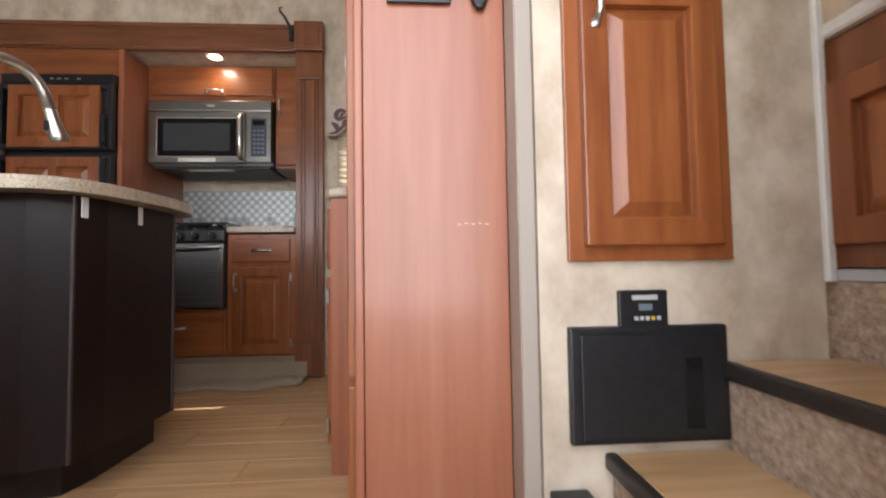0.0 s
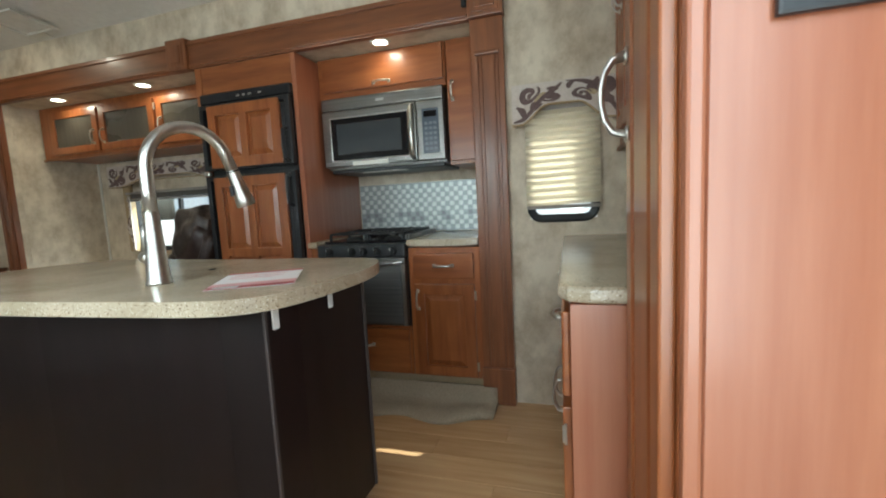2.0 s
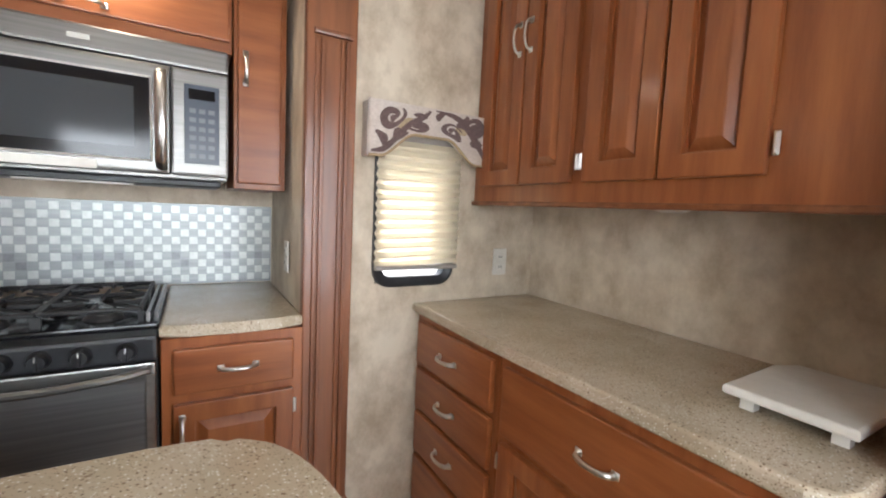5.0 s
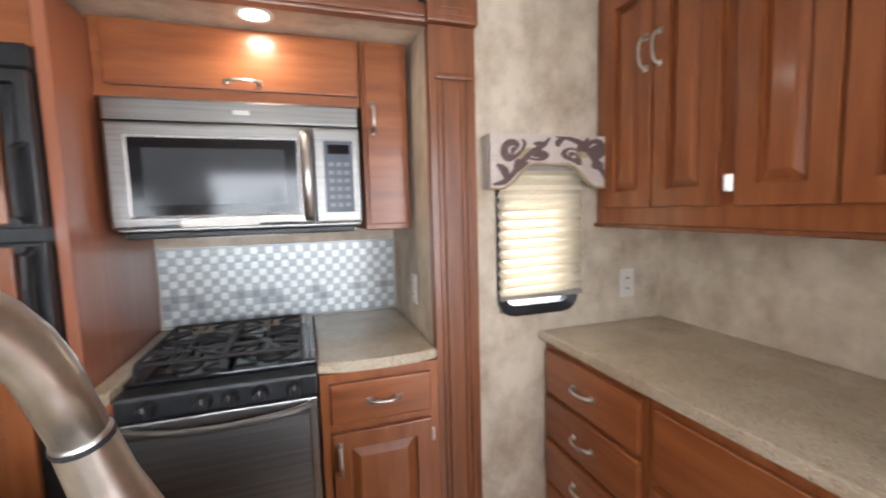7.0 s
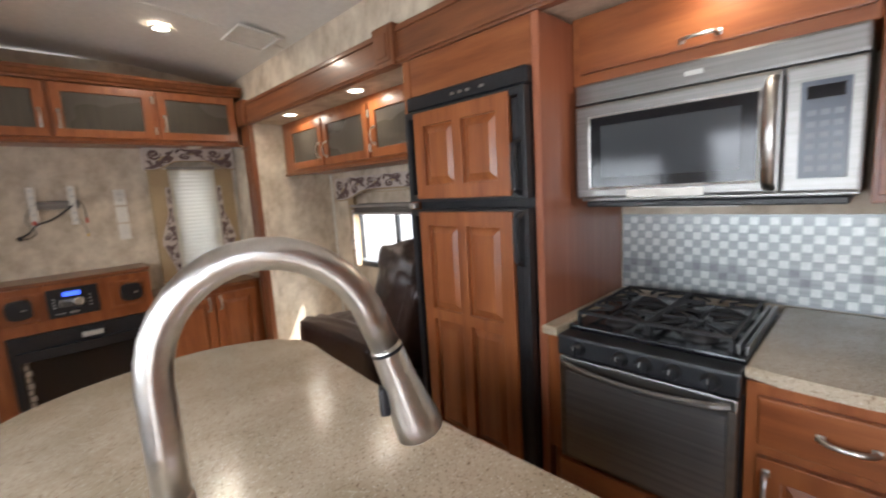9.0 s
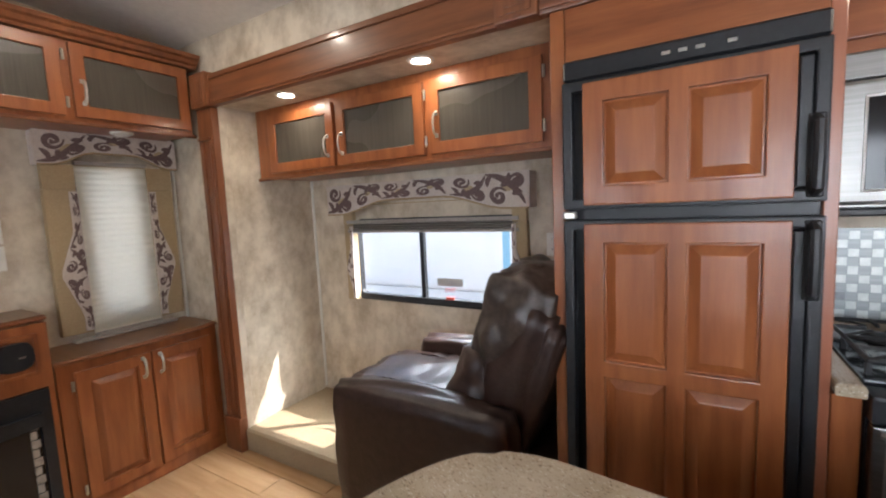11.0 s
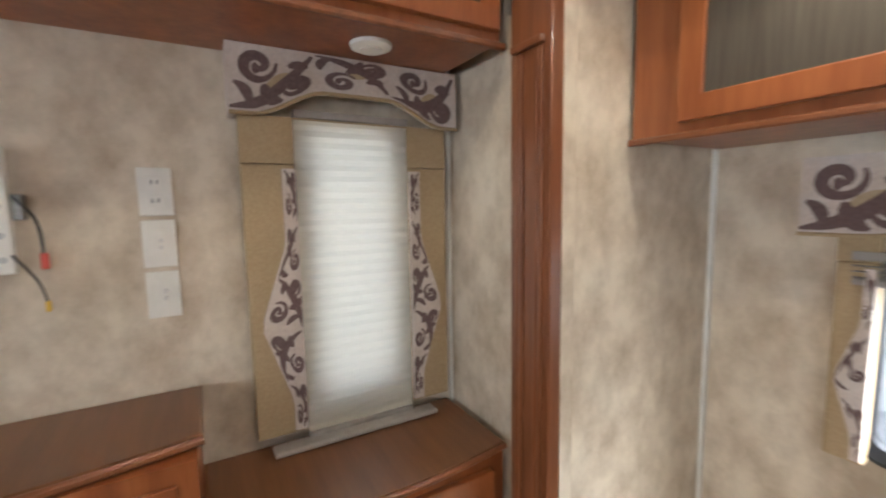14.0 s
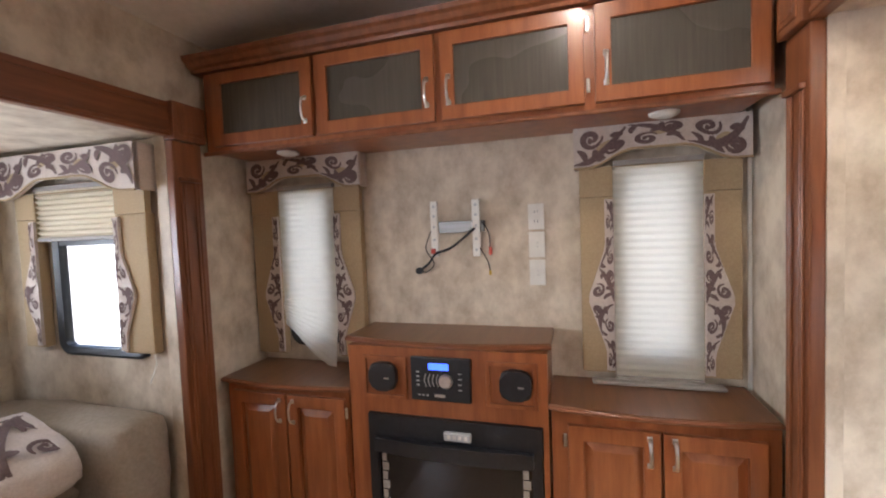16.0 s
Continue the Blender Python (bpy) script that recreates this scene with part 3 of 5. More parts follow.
def puck_light(x, y, z):
    u = thing("puck_light", pose(x, y, z), "white round puck light under the cabinet, off", "puck light", "puck lights")
    bm = bmesh.new()
    tube(bm, [(0, 0, 0), (0, 0, -0.008), (0, 0, -0.014)], [0.052, 0.05, 0.036], 24)
    part("housing", bm, WHITE, u)
    bm = bmesh.new()
    tube(bm, [(0, 0, -0.0142), (0, 0, -0.0165)], 0.03, 20)
    part("lens", bm, plain("frosted_lens", (0.75, 0.73, 0.68), 0.4), u)
    return u

# ---- structure ----
FLOORZ, DRV, PAS, REAR, FRONT = 0.0, 2.74, 0.42, -4.48, 0.58
structure(part("floor", cube(-4.55, 1.3, 0.36, 2.80, -0.10, -0.004), FLOOR), "wood-look vinyl floor in tan brown", "floor")
wall("wall_driver_side", pose(0, DRV, 0, 0, 0, N), -4.55, 0.66, 0, 2.42, 0.06, [(-3.965, -0.43, 0.0, 1.965), (-0.17, 0.15, 0.97, 1.50)])
wall("wall_rear", pose(REAR, 0, 0, 0, 0, W), 0.30, 2.80, 0, 2.42, 0.06, [(0.62, 0.90, 0.85, 1.66), (2.26, 2.54, 0.85, 1.66)])
wall("wall_passenger_side", pose(0, PAS, 0, 0, 0, S), -1.3, 4.55, 0, 2.42, 0.06, [(1.9, 3.95, 0.0, 1.875), (-0.68, 0.10, 0.0, 1.98), (0.55, 1.55, 1.0, 1.7)])
wall("wall_front", pose(FRONT, 0, 0, 0, 0, E), -2.74, -1.081, 0, 2.42, 0.06)
wall("wall_entry", pose(0, 1.0, 0, 0, 0, N), 0.54, 1.17, 0, 2.42, 0.08, label="pale mottled papered wall facing the entry door")
wall("wall_stair_end", pose(1.26, 0, 0, 0, 0, E), -1.5, -0.36, 0, 2.42, 0.06)
wall("wall_stair_back", pose(1.17, 1.2, 0, 0, 0, N), 0.0, 0.09, 0, 2.42, 0.05)


def ceiling():
    bm = bmesh.new()
    prev = None
    for i in range(13):
        y = 0.30 + 2.52 * i / 12
        z = 2.31 + 0.13 * (1 - ((y - 1.58) / 1.26) ** 2)
        row = [bm.verts.new(p) for p in ((-4.56, y, z), (1.34, y, z), (1.34, y, z + 0.08), (-4.56, y, z + 0.08))]
        if prev:
            for a, b in ((0, 1), (1, 2), (2, 3), (3, 0)):
                bm.faces.new((prev[a], prev[b], row[b], row[a]))
        prev = row
        if i in (0, 12):
            bm.faces.new(row)
    return structure(part("ceiling", bm, CEIL, smooth=False), "pale vaulted ceiling panel with a thin seam", "ceiling")


ceiling()
for x in (-3.3, -1.6):
    bm = bmesh.new()
    tube(bm, [(x, 0.43 + 2.3 * i / 12, 2.309 + 0.13 * (1 - ((0.43 + 2.3 * i / 12 - 1.58) / 1.26) ** 2)) for i in range(13)], 0.008, 6, 0.4)
    structure(part("trim", bm, CEIL), "pale ceiling seam strip", "trim")

# kitchen slide-out box
wall("wall_slide_back", pose(0, 3.36, 0, 0, 0, N), -4.03, -0.38, 0, 2.0, 0.05, [(-3.60, -2.48, 0.81, 1.30)])
wall("wall_slide_rear_end", pose(-3.965, 0, 0, 0, 0, W), 2.781, 3.36, 0, 1.965, 0.05)
wall("wall_slide_front_end", pose(-0.43, 0, 0, 0, 0, E), -3.36, -2.781, 0, 1.965, 0.05)
structure(part("ceiling", cube(-4.02, -0.38, 2.80, 3.42, 1.966, 2.02), PAPER), "mottled beige slide-out ceiling", "ceiling")
structure(part("floor", cube(-3.964, -0.431, 2.72, 3.359, 0.0, 0.135, bev=0.01), CARPET), "tan carpeted slide-out floor", "floor")
# sofa slide-out box
wall("wall_sofa_end", pose(-3.97, 0, 0, 0, 0, W), -0.78, 0.359, 0, 1.95, 0.05, [(-0.34, 0.23, 0.90, 1.66)], label="grey-beige papered end wall of the sofa slide-out")
wall("wall_sofa_back", pose(0, -0.75, 0, 0, 0, S), 1.85, 4.02, 0, 1.95, 0.05, [(2.3, 3.6, 0.95, 1.6)])
wall("wall_sofa_front_end", pose(-1.9, 0, 0, 0, 0, E), -0.359, 0.78, 0, 1.95, 0.05)
structure(part("ceiling", cube(-3.969, -1.901, -0.749, 0.359, 1.876, 1.949), PAPER), "beige slide-out ceiling over the sofa", "ceiling")
structure(part("floor", cube(-4.02, -1.86, -0.80, 0.419, -0.05, 0.08), CARPET), "tan carpeted floor under the sofa", "floor")


def moulding(name, m, w, h, grooves, material, label, proud=0.04, vertical=False):
    """A trim board with stepped edges and routed grooves."""
    bm = bmesh.new()
    box(bm, 0, w, -proud, 0, 0, h, 0.006, 2)
    for g in grooves:
        if vertical:
            box(bm, w * g - 0.007, w * g + 0.007, -proud - 0.008, -proud + 0.001, 0.215, h - 0.175, 0.007, 3)
        else:
            box(bm, 0.01, w - 0.01, -proud - 0.008, -proud + 0.001, h * g - 0.008, h * g + 0.008, 0.006, 2)
    if vertical:
        box(bm, w * 0.12, w * 0.88, -proud - 0.018, -proud + 0.001, h - 0.174, h - 0.155, 0.006, 2)
    ob = part(name, bm, material)
    ob.matrix_world = m
    return structure(ob, label, "trim")


def rosette(m, w, h):
    bm = cube(0, w, -0.062, 0, 0, h, bev=0.006, seg=2)
    for i, s in ((0.022, 0.004), (0.04, 0.008)):
        box(bm, i, w - i, -0.062 - s, -0.06, i, h - i, 0.004, 2)
    ob = part("trim", bm, TRIM)
    ob.matrix_world = m
    return structure(ob, "stained wood corner block with a raised square", "trim")


moulding("trim", pose(-3.965, DRV, 1.958, 0, 0, N), 3.535, 0.165, (0.12, 0.86), TRIMH, "long stained wood header over the slide-out")
for x0, w in ((-4.105, 0.14), (-0.432, 0.164)):
    moulding("trim", pose(x0, DRV, 0.0, 0, 0, N), w, 1.955, (0.2, 0.31, 0.69, 0.8), TRIM, "fluted stained wood pilaster beside the slide-out", vertical=True)
    b = part("trim", cube(0, w + 0.006, -0.055, 0, 0, 0.2, bev=0.006, seg=2), TRIM)
    b.matrix_world = pose(x0 - 0.003, DRV, 0.002, 0, 0, N)
    structure(b, "stained wood plinth block of the pilaster", "trim")
for x0, w in ((-4.11, 0.15), (-2.31, 0.15), (-0.437, 0.174)):
    rosette(pose(x0, DRV, 1.956, 0, 0, N), w, 0.18)
moulding("trim", pose(-1.9, PAS, 1.868, 0, 0, S), 2.05, 0.142, (0.12, 0.86), TRIMH, "stained wood header over the sofa slide-out")
moulding("trim", pose(-3.95, PAS, 0.0, 0, 0, S), 0.15, 1.852, (0.2, 0.31, 0.69, 0.8), TRIM, "fluted stained wood pilaster beside the sofa", vertical=True)
rosette(pose(-3.945, PAS, 1.853, 0, 0, S), 0.165, 0.162)
bm = cube(0.50, 0.538, 1.0, 1.099, 0, 2.3, bev=0.004)
structure(part("trim", bm, plain("pale_corner_trim", (0.38, 0.335, 0.28), 0.4)), "pale metal corner strip beside the pantry", "trim")
structure(part("trim", cube(1.165, 1.185, 0.985, 1.0, 0.585, 2.3, bev=0.003), WHITE), "off-white wall edge strip", "trim")
for a, b in (((REAR + 0.006, 2.733), 0), ((-3.958, 3.353), 0)):
    bm = cube(a[0] - 0.005, a[0] + 0.007, a[1] - 0.007, a[1] + 0.005, 0.15, 1.96)
    structure(part("trim", bm, WHITE), "off-white corner bead", "trim")

# planks of the floor
plank_me = bpy.data.meshes.new("plank")
bm = cube(0, 0.896, 0, 0.146, -0.004, 0.0, bev=0.0012)
bm.to_mesh(plank_me)
bm.free()
plank_me.materials.append(FLOOR)
floor_ob = bpy.data.objects["floor"]

# ---- outside ----
g = part("ground", cube(-300, 300, -300, 300, -1.1, -0.8), ASPHALT)
structure(g, "pale gravel yard outside", "ground")
st = thing("entry_step", pose(0.3, 0.0, -0.8), "dark metal folding entry step below the door", "step")
part("tread", cube(-0.4, 0.4, -0.5, 0.34, 0.5, 0.54, bev=0.006), IRON, st)
for x in (-0.36, 0.33):
    part("leg", cube(x, x + 0.03, -0.45, -0.40, 0, 0.499), IRON, st)
    part("leg", cube(x, x + 0.03, 0.28, 0.33, 0, 0.499), IRON, st)
tr = thing("neighbouring_trailer", pose(-3.5, 8.0, -0.8), "white trailer with pale blue upright stripes, parked outside", "trailer")
part("body", cube(-5, 5, 0, 2.4, 0.6, 3.3, bev=0.12, seg=3), FIBRE, tr)
for x in (-1.05, 1.55):
    part("stripe", cube(x, x + 0.13, -0.006, 0.004, 0.75, 3.1), BLUE, tr)
part("skirt", cube(-4.8, 4.8, 0.05, 2.3, 0.0, 0.598), FIBRE, tr)

# ---- windows and their dressings ----
w1 = window("window_1", pose(-3.60, 3.36, 0.81, 0, 0, N), 1.12, 0.49, [(0.45, "v")], "wide black-framed sliding window behind the recliner")
part("latch", cube(0.95, 1.0, -0.014, -0.002, 0.03, 0.045), ORANGEM, w1)
part("latch", cube(0.66, 0.71, -0.014, -0.002, 0.03, 0.045), ORANGEM, w1)
window("window_2", pose(-0.17, DRV, 0.965, 0, 0, N), 0.32, 0.535, [], "small black-framed kitchen window behind a shade")
window("window_3", pose(REAR, 2.26, 0.85, 0, 0, W), 0.28, 0.81, [], "tall black-framed rear window")
window("window_4", pose(REAR, 0.62, 0.85, 0, 0, W), 0.28, 0.81, [], "tall black-framed rear window with a torn shade")
window("window_5", pose(-3.97, -0.34, 0.90, 0, 0, W), 0.57, 0.76, [(0.70, "h")], "black-framed sofa end window, shade half raised")
window("window_6", pose(-2.3, -0.75, 0.95, 0, 0, S), 1.3, 0.65, [(0.5, "v")], "wide black-framed window behind the sofa")
window("window_7", pose(-0.55, PAS, 1.0, 0, 0, S), 1.0, 0.7, [(0.5, "v")], "black-framed window on the entry side, facing the kitchen")
valance(pose(-3.70, 3.235, 1.345, 0, 0, N), 1.30, 0.175, 0.124, 3, "wide cream valance with brown scroll print over the recliner window", 0.42)
valance(pose(-0.233, 2.665, 1.425, 0, 0, N), 0.47, 0.185, 0.074, 5, "small cream valance with brown scroll print over the kitchen window", 0.45)
valance(pose(-4.39, 2.085, 1.655, 0, 0, W), 0.63, 0.163, 0.089, 7, "cream valance with brown scroll print over the rear window", 0.4)
valance(pose(-4.39, 0.445, 1.655, 0, 0, W), 0.655, 0.163, 0.089, 9, "cream valance with brown scroll print over the rear window", 0.4)
valance(pose(-3.87, -0.56, 1.645, 0, 0, W), 0.90, 0.20, 0.099, 11, "cream valance with brown scroll print over the sofa end window", 0.4)
valance(pose(-2.2, -0.66, 1.645, 0, 0, S), 1.5, 0.20, 0.088, 13, "cream valance with brown scroll print over the sofa window", 0.4)


def surround(m, w, h, gap0, gap1, seed, label, bulge=True):
    """Fabric-covered side boards with a shaped strip of print along the shade."""
    u = thing("window_surround", m, label, "window surround", "fabric window surrounds")
    part("top_board", plate(0, w, h - 0.12, h, 0, 0.03, [(gap0, gap1, h - 0.12, h - 0.004)]), BOARD, u)
    for k, (a, b) in enumerate(((0.0, gap0), (gap1, w))):
        part("side_board", cube(a, b, 0.001, 0.045, 0, h - 0.121, bev=0.006, seg=2), BOARD, u)
        edge = gap0 if k == 0 else gap1
        way = -1 if k == 0 else 1
        wid = min(0.105, (b - a) * 0.82)

        def reach(t):
            return wid * (0.32 + 0.68 * max(0, 1 - abs(t - 0.42) / 0.30)) if bulge else wid * 0.8
        n = 20
        bm = bmesh.new()
        rows = []
        for i in range(n + 1):
            t = i / n
            z = 0.012 + (h - 0.145) * t
            rows.append([bm.verts.new((edge, y, z)) for y in (-0.012, 0.0)] + [bm.verts.new((edge + way * reach(t), y, z)) for y in (-0.012, 0.0)])
        for p, q in zip(rows, rows[1:]):
            for i0, i1 in ((0, 2), (2, 3), (3, 1), (1, 0)):
                bm.faces.new((p[i0], p[i1], q[i1], q[i0]))
        bm.faces.new((rows[0][0], rows[0][2], rows[0][3], rows[0][1]))
        bm.faces.new((rows[-1][0], rows[-1][2], rows[-1][3], rows[-1][1]))
        s = part("print_strip", bm, CREAM, u, "cream strip with dark brown scroll print")
        H = h - 0.145
        pr = scrolls(wid, H, seed + k, -0.0138, n=int(H / 0.13), warp=lambda x, z: (x * (reach(z / H) - 0.002) / wid, z))
        bmesh.ops.transform(pr, matrix=Matrix.Translation((edge, 0, 0.012)) @ Matrix.Diagonal((way, 1, 1, 1)), verts=pr.verts)
        part("print", pr, PRINT, s)
    return u


surround(pose(-4.43, 2.105, 0.80, 0, 0, W), 0.59, 0.86, 0.13, 0.46, 21, "tan fabric boards with scroll print strips beside the rear shade")
surround(pose(-4.43, 0.43, 0.80, 0, 0, W), 0.645, 0.86, 0.17, 0.50, 31, "tan fabric boards with scroll print strips beside the torn shade")
surround(pose(-3.65, 3.312, 0.80, 0, 0, N), 1.21, 0.60, 0.075, 1.135, 41, "tan fabric boards with scroll print strips beside the sliding window")
surround(pose(-3.92, -0.52, 0.93, 0, 0, W), 0.84, 0.74, 0.14, 0.66, 51, "tan fabric boards beside the sofa end window")


def shade(m, w, h, label, material, sag=None, deep=0.009, pitch=0.022, rail=True):
    u = thing("pleated_shade", m, label, "window shade", "pleated window shades")
    part("pleats", pleats(w, h, pitch, deep, sag), material, u)
    if rail:
        part("bottom_rail", cube(0, w, -0.012, 0.012, -0.018, -0.001, bev=0.004), CLOTHGREY, u)
    part("head_rail", cube(0, w, -0.014, 0.014, h + 0.001, h + 0.02), CLOTHGREY, u)
    return u


shade(pose(-0.18, 2.715, 1.04, 0, 0, N), 0.345, 0.45, "cream pleated shade, pulled nearly down and slightly sagging", SHADE, deep=0.010, pitch=0.034,
      sag=lambda a, b, z, y: (z + 0.012 * (a - 0.5) * (1 - b), y))
shade(pose(-4.435, 2.238, 0.79, 0, 0, W), 0.326, 0.87, "cream cellular shade fully drawn and glowing with daylight", SHEER, deep=0.0018, pitch=0.03)
shade(pose(-4.435, 0.602, 0.80, 0, 0, W), 0.326, 0.86, "cream cellular shade, torn and hanging askew at its foot", SHEER, deep=0.0018, pitch=0.03, rail=False,
      sag=lambda a, b, z, y: (z + 0.16 * max(0, 0.35 - b) / 0.35 * (1 - a) ** 1.2 - 0.07 * max(0, 0.3 - b) / 0.3 * a, y - 0.05 * max(0, 0.3 - b) / 0.3 * a + 0.015 * math.sin(9 * a + 20 * b) * max(0, 0.4 - b)))
shade(pose(-3.62, 3.318, 1.245, 0, 0, N), 1.14, 0.04, "grey-beige shade gathered up at the top of the window", CLOTHGREY, deep=0.012, pitch=0.012)
shade(pose(-3.93, -0.38, 1.46, 0, 0, W), 0.52, 0.22, "cream pleated shade half raised", SHADE, deep=0.009, pitch=0.024)
sill = structure(part("window_sill", cube(-4.44, -4.385, 2.14, 2.63, 0.762, 0.776, bev=0.004), CLOTHGREY), "grey sill strip under the rear shade", "window sill")

# sticker on the sliding window
lb = thing("exit_sticker", pose(-2.92, 3.366, 0.865, 0, 0, N), "grey and red exit sticker on the window glass", "sticker")
part("bar", cube(-0.085, 0.085, 0, 0.0015, 0.05, 0.095), GREYLABEL, lb)


def words(parent, text, size, x, z, material, y=-0.001, name="lettering"):
    c = bpy.data.curves.new(name, "FONT")
    c.body, c.size, c.align_x, c.extrude = text, size, "CENTER", 0.0004
    o = new(name, c)
    o.data.materials.append(material)
    o.parent = parent
    o.matrix_basis = pose(x, y, z, 90, 0, 0)
    return o


words(lb, "EXIT", 0.032, 0.0, 0.015, plain("red_print", (0.7, 0.1, 0.1), 0.5))

# ---- kitchen slide-out ----
FR = 2.70
enc = thing("refrigerator_surround", pose(-2.13, FR, 0.135), "tall cherry wood surround panels round the refrigerator", "cabinet")
part("side_panel", cube(0, 0.045, 0, 0.655, 0, 1.82, bev=0.002), WOOD, enc)
part("side_panel", cube(0.674, 0.704, 0, 0.655, 0, 1.82, bev=0.002), LAMINATE, enc)
part("top_panel", cube(0.046, 0.673, 0.003, 0.03, 1.655, 1.82, bev=0.002), WOODH, enc)
part("base_panel", cube(0.046, 0.673, 0.003, 0.03, 0, 0.12, bev=0.002), WOODH, enc)
fr = thing("refrigerator", pose(-2.083, FR - 0.012, 0.26), "black-framed refrigerator with cherry raised-panel doors", "refrigerator")
part("cabinet_body", cube(0.0, 0.626, 0.03, 0.60, 0, 1.525), BLACK, fr)
part("control_panel", cube(0.0, 0.626, -0.02, 0.029, 1.468, 1.528, bev=0.006), BLACK, fr)
for i, x in enumerate((0.27, 0.31, 0.35, 0.42)):
    part("button", cube(x, x + 0.022, -0.023, -0.02, 1.492, 1.502, bev=0.001), NICKEL, fr)
for z0, z1, rows in ((1.08, 1.462, ()), (0.0, 1.046, (0.561,))):
    d = part("freezer_door" if z0 > 1 else "fridge_door", frame_bm(0.0, 0.626, z0, z1, 0.03, 0.035, 0.005), BLACK, fr, "black door frame")
    frame_part, panels = panel_pieces(0.062, 0.562, z0 + 0.011, z1 - 0.011, 0.058, 2, rows, 0.02)
    for nm, pn in [("panel_frame", frame_part)] + [("raised_panel", q) for q in panels]:
        bmesh.ops.translate(pn, verts=pn.verts, vec=(0, -0.022, 0))
        part(nm, pn, WOOD, d, "cherry wood")
    part("edge_strip", cube(0.566, 0.594, -0.03, -0.004, z0 + 0.036, z1 - 0.036, bev=0.003), BLACK, d)
    hz = z0 + 0.02 if z0 > 1 else z1 - 0.20
    hb = bmesh.new()
    tube(hb, [(0.60, -0.03, hz), (0.60, -0.07, hz + 0.015), (0.60, -0.075, hz + 0.09), (0.60, -0.07, hz + 0.165), (0.60, -0.03, hz + 0.18)], 0.012, 8)
    box(hb, 0.585, 0.618, -0.04, -0.03, hz - 0.01, hz + 0.19, 0.004)
    part("handle", hb, BLACK, d, "black loop handle")
for z in (1.062, 0.012):
    part("hinge", cube(0.003, 0.04, -0.05, -0.02, z - 0.012, z + 0.012, bev=0.004), NICKEL, fr)

# base units
cabinet("base_cabinet", pose(-0.822, FR, 0.135), 0.392, 0.71, 0.60,
        [("drawer", 0.03, 0.362, 0.545, 0.68, 0.2, 0.615, "h", None), ("door", 0.03, 0.362, 0.01, 0.515, 0.052, 0.43, "v", 0.366)],
        "cherry base cabinet with a drawer over a raised-panel door")
cabinet("oven_drawer_cabinet", pose(-1.40, FR, 0.135), 0.574, 0.275, 0.60, [("drawer", 0.03, 0.56, 0.01, 0.262, 0.3, 0.17, "h", None)],
        "cherry drawer cabinet under the oven")
sf = thing("filler_cabinet", pose(-1.424, FR, 0.411), "narrow cherry filler beside the stove", "cabinet")
part("body", cube(0, 0.06, 0.002, 0.6, 0, 0.44, bev=0.002), WOOD, sf)
ct = thing("countertop", pose(0, 0, 0.855), "speckled beige solid-surface counter round the stove", "countertop")
part("slab", prism(bmesh.new(), [(-0.824, 3.345), (-0.824, 2.685), (-0.75, 2.672), (-0.62, 2.664), (-0.5, 2.672), (-0.435, 2.685), (-0.435, 3.345)], 0, 0.035, 0.009), STONE, ct)
part("slab", prism(bmesh.new(), [(-1.424, 3.345), (-1.424, 2.668), (-1.364, 2.668), (-1.364, 3.345)], 0, 0.035, 0.009), STONE, ct)

sv = thing("stove", pose(-1.359, 2.69, 0.41), "stainless and black gas stove with iron grates", "stove")
part("body", cube(0.002, 0.53, 0.02, 0.56, 0, 0.40), BLACK, sv)
dr = part("oven_door", cube(0.005, 0.527, -0.025, 0.018, 0.01, 0.385, bev=0.006, seg=2), STEEL, sv)
# No glass here: the sheet's tone imitates the reflection in the steel door.
part("oven_glass", cube(0.028, 0.502, -0.0275, -0.0252, 0.022, 0.335, bev=0.001), grain("reflection_tone_steel", (0.27, 0.27, 0.27), (0.38, 0.375, 0.37), 0.36, (2, 90, 90), 4, (0.8, 0.8, 0.8), 3.0, 0.02, metal=0.9), dr, "brushed oven front with its reflection in the colour")
# Narrow strip, brighter than the door, along its right edge.
part("edge_trim", cube(0.506, 0.5265, -0.029, -0.0255, 0.012, 0.352, bev=0.002), NICKEL, dr, "narrow bright strip on the oven door's right edge")
hb = bmesh.new()
tube(hb, [(0.02 + 0.49 * i / 12, -0.028 - 0.035 * math.sin(math.pi * i / 12) ** 0.5, 0.365 - 0.012 * math.sin(math.pi * i / 12)) for i in range(13)], 0.011, 8)
part("oven_handle", hb, STEEL, dr, "bowed steel handle")
part("control_panel", cube(0.0, 0.532, -0.03, 0.05, 0.39, 0.462, bev=0.01, seg=2), BLACK, sv)
for x in (0.08, 0.22, 0.29, 0.37, 0.465):
    k = bmesh.new()
    tube(k, [(x, -0.03, 0.425), (x, -0.045, 0.425), (x, -0.058, 0.425)], [0.024, 0.022, 0.017], 16)
    box(k, x - 0.004, x + 0.004, -0.066, -0.05, 0.405, 0.445, 0.002)
    kn = part("knob", k, BLACK, sv)
    part("pointer", cube(x - 0.0015, x + 0.0015, -0.0672, -0.066, 0.43, 0.444), GREYLABEL, kn)
part("cooktop", cube(0.0, 0.532, 0.051, 0.56, 0.445, 0.475, bev=0.006, seg=2), GLOSSBLACK, sv)
for bx, by in ((0.14, 0.16), (0.39, 0.16), (0.265, 0.31), (0.14, 0.45), (0.39, 0.45)):
    k = bmesh.new()
    tube(k, [(bx, by, 0.475), (bx, by, 0.482), (bx, by, 0.488), (bx, by, 0.492)], [0.05, 0.046, 0.034, 0.03], 18)
    part("burner", k, IRON, sv)
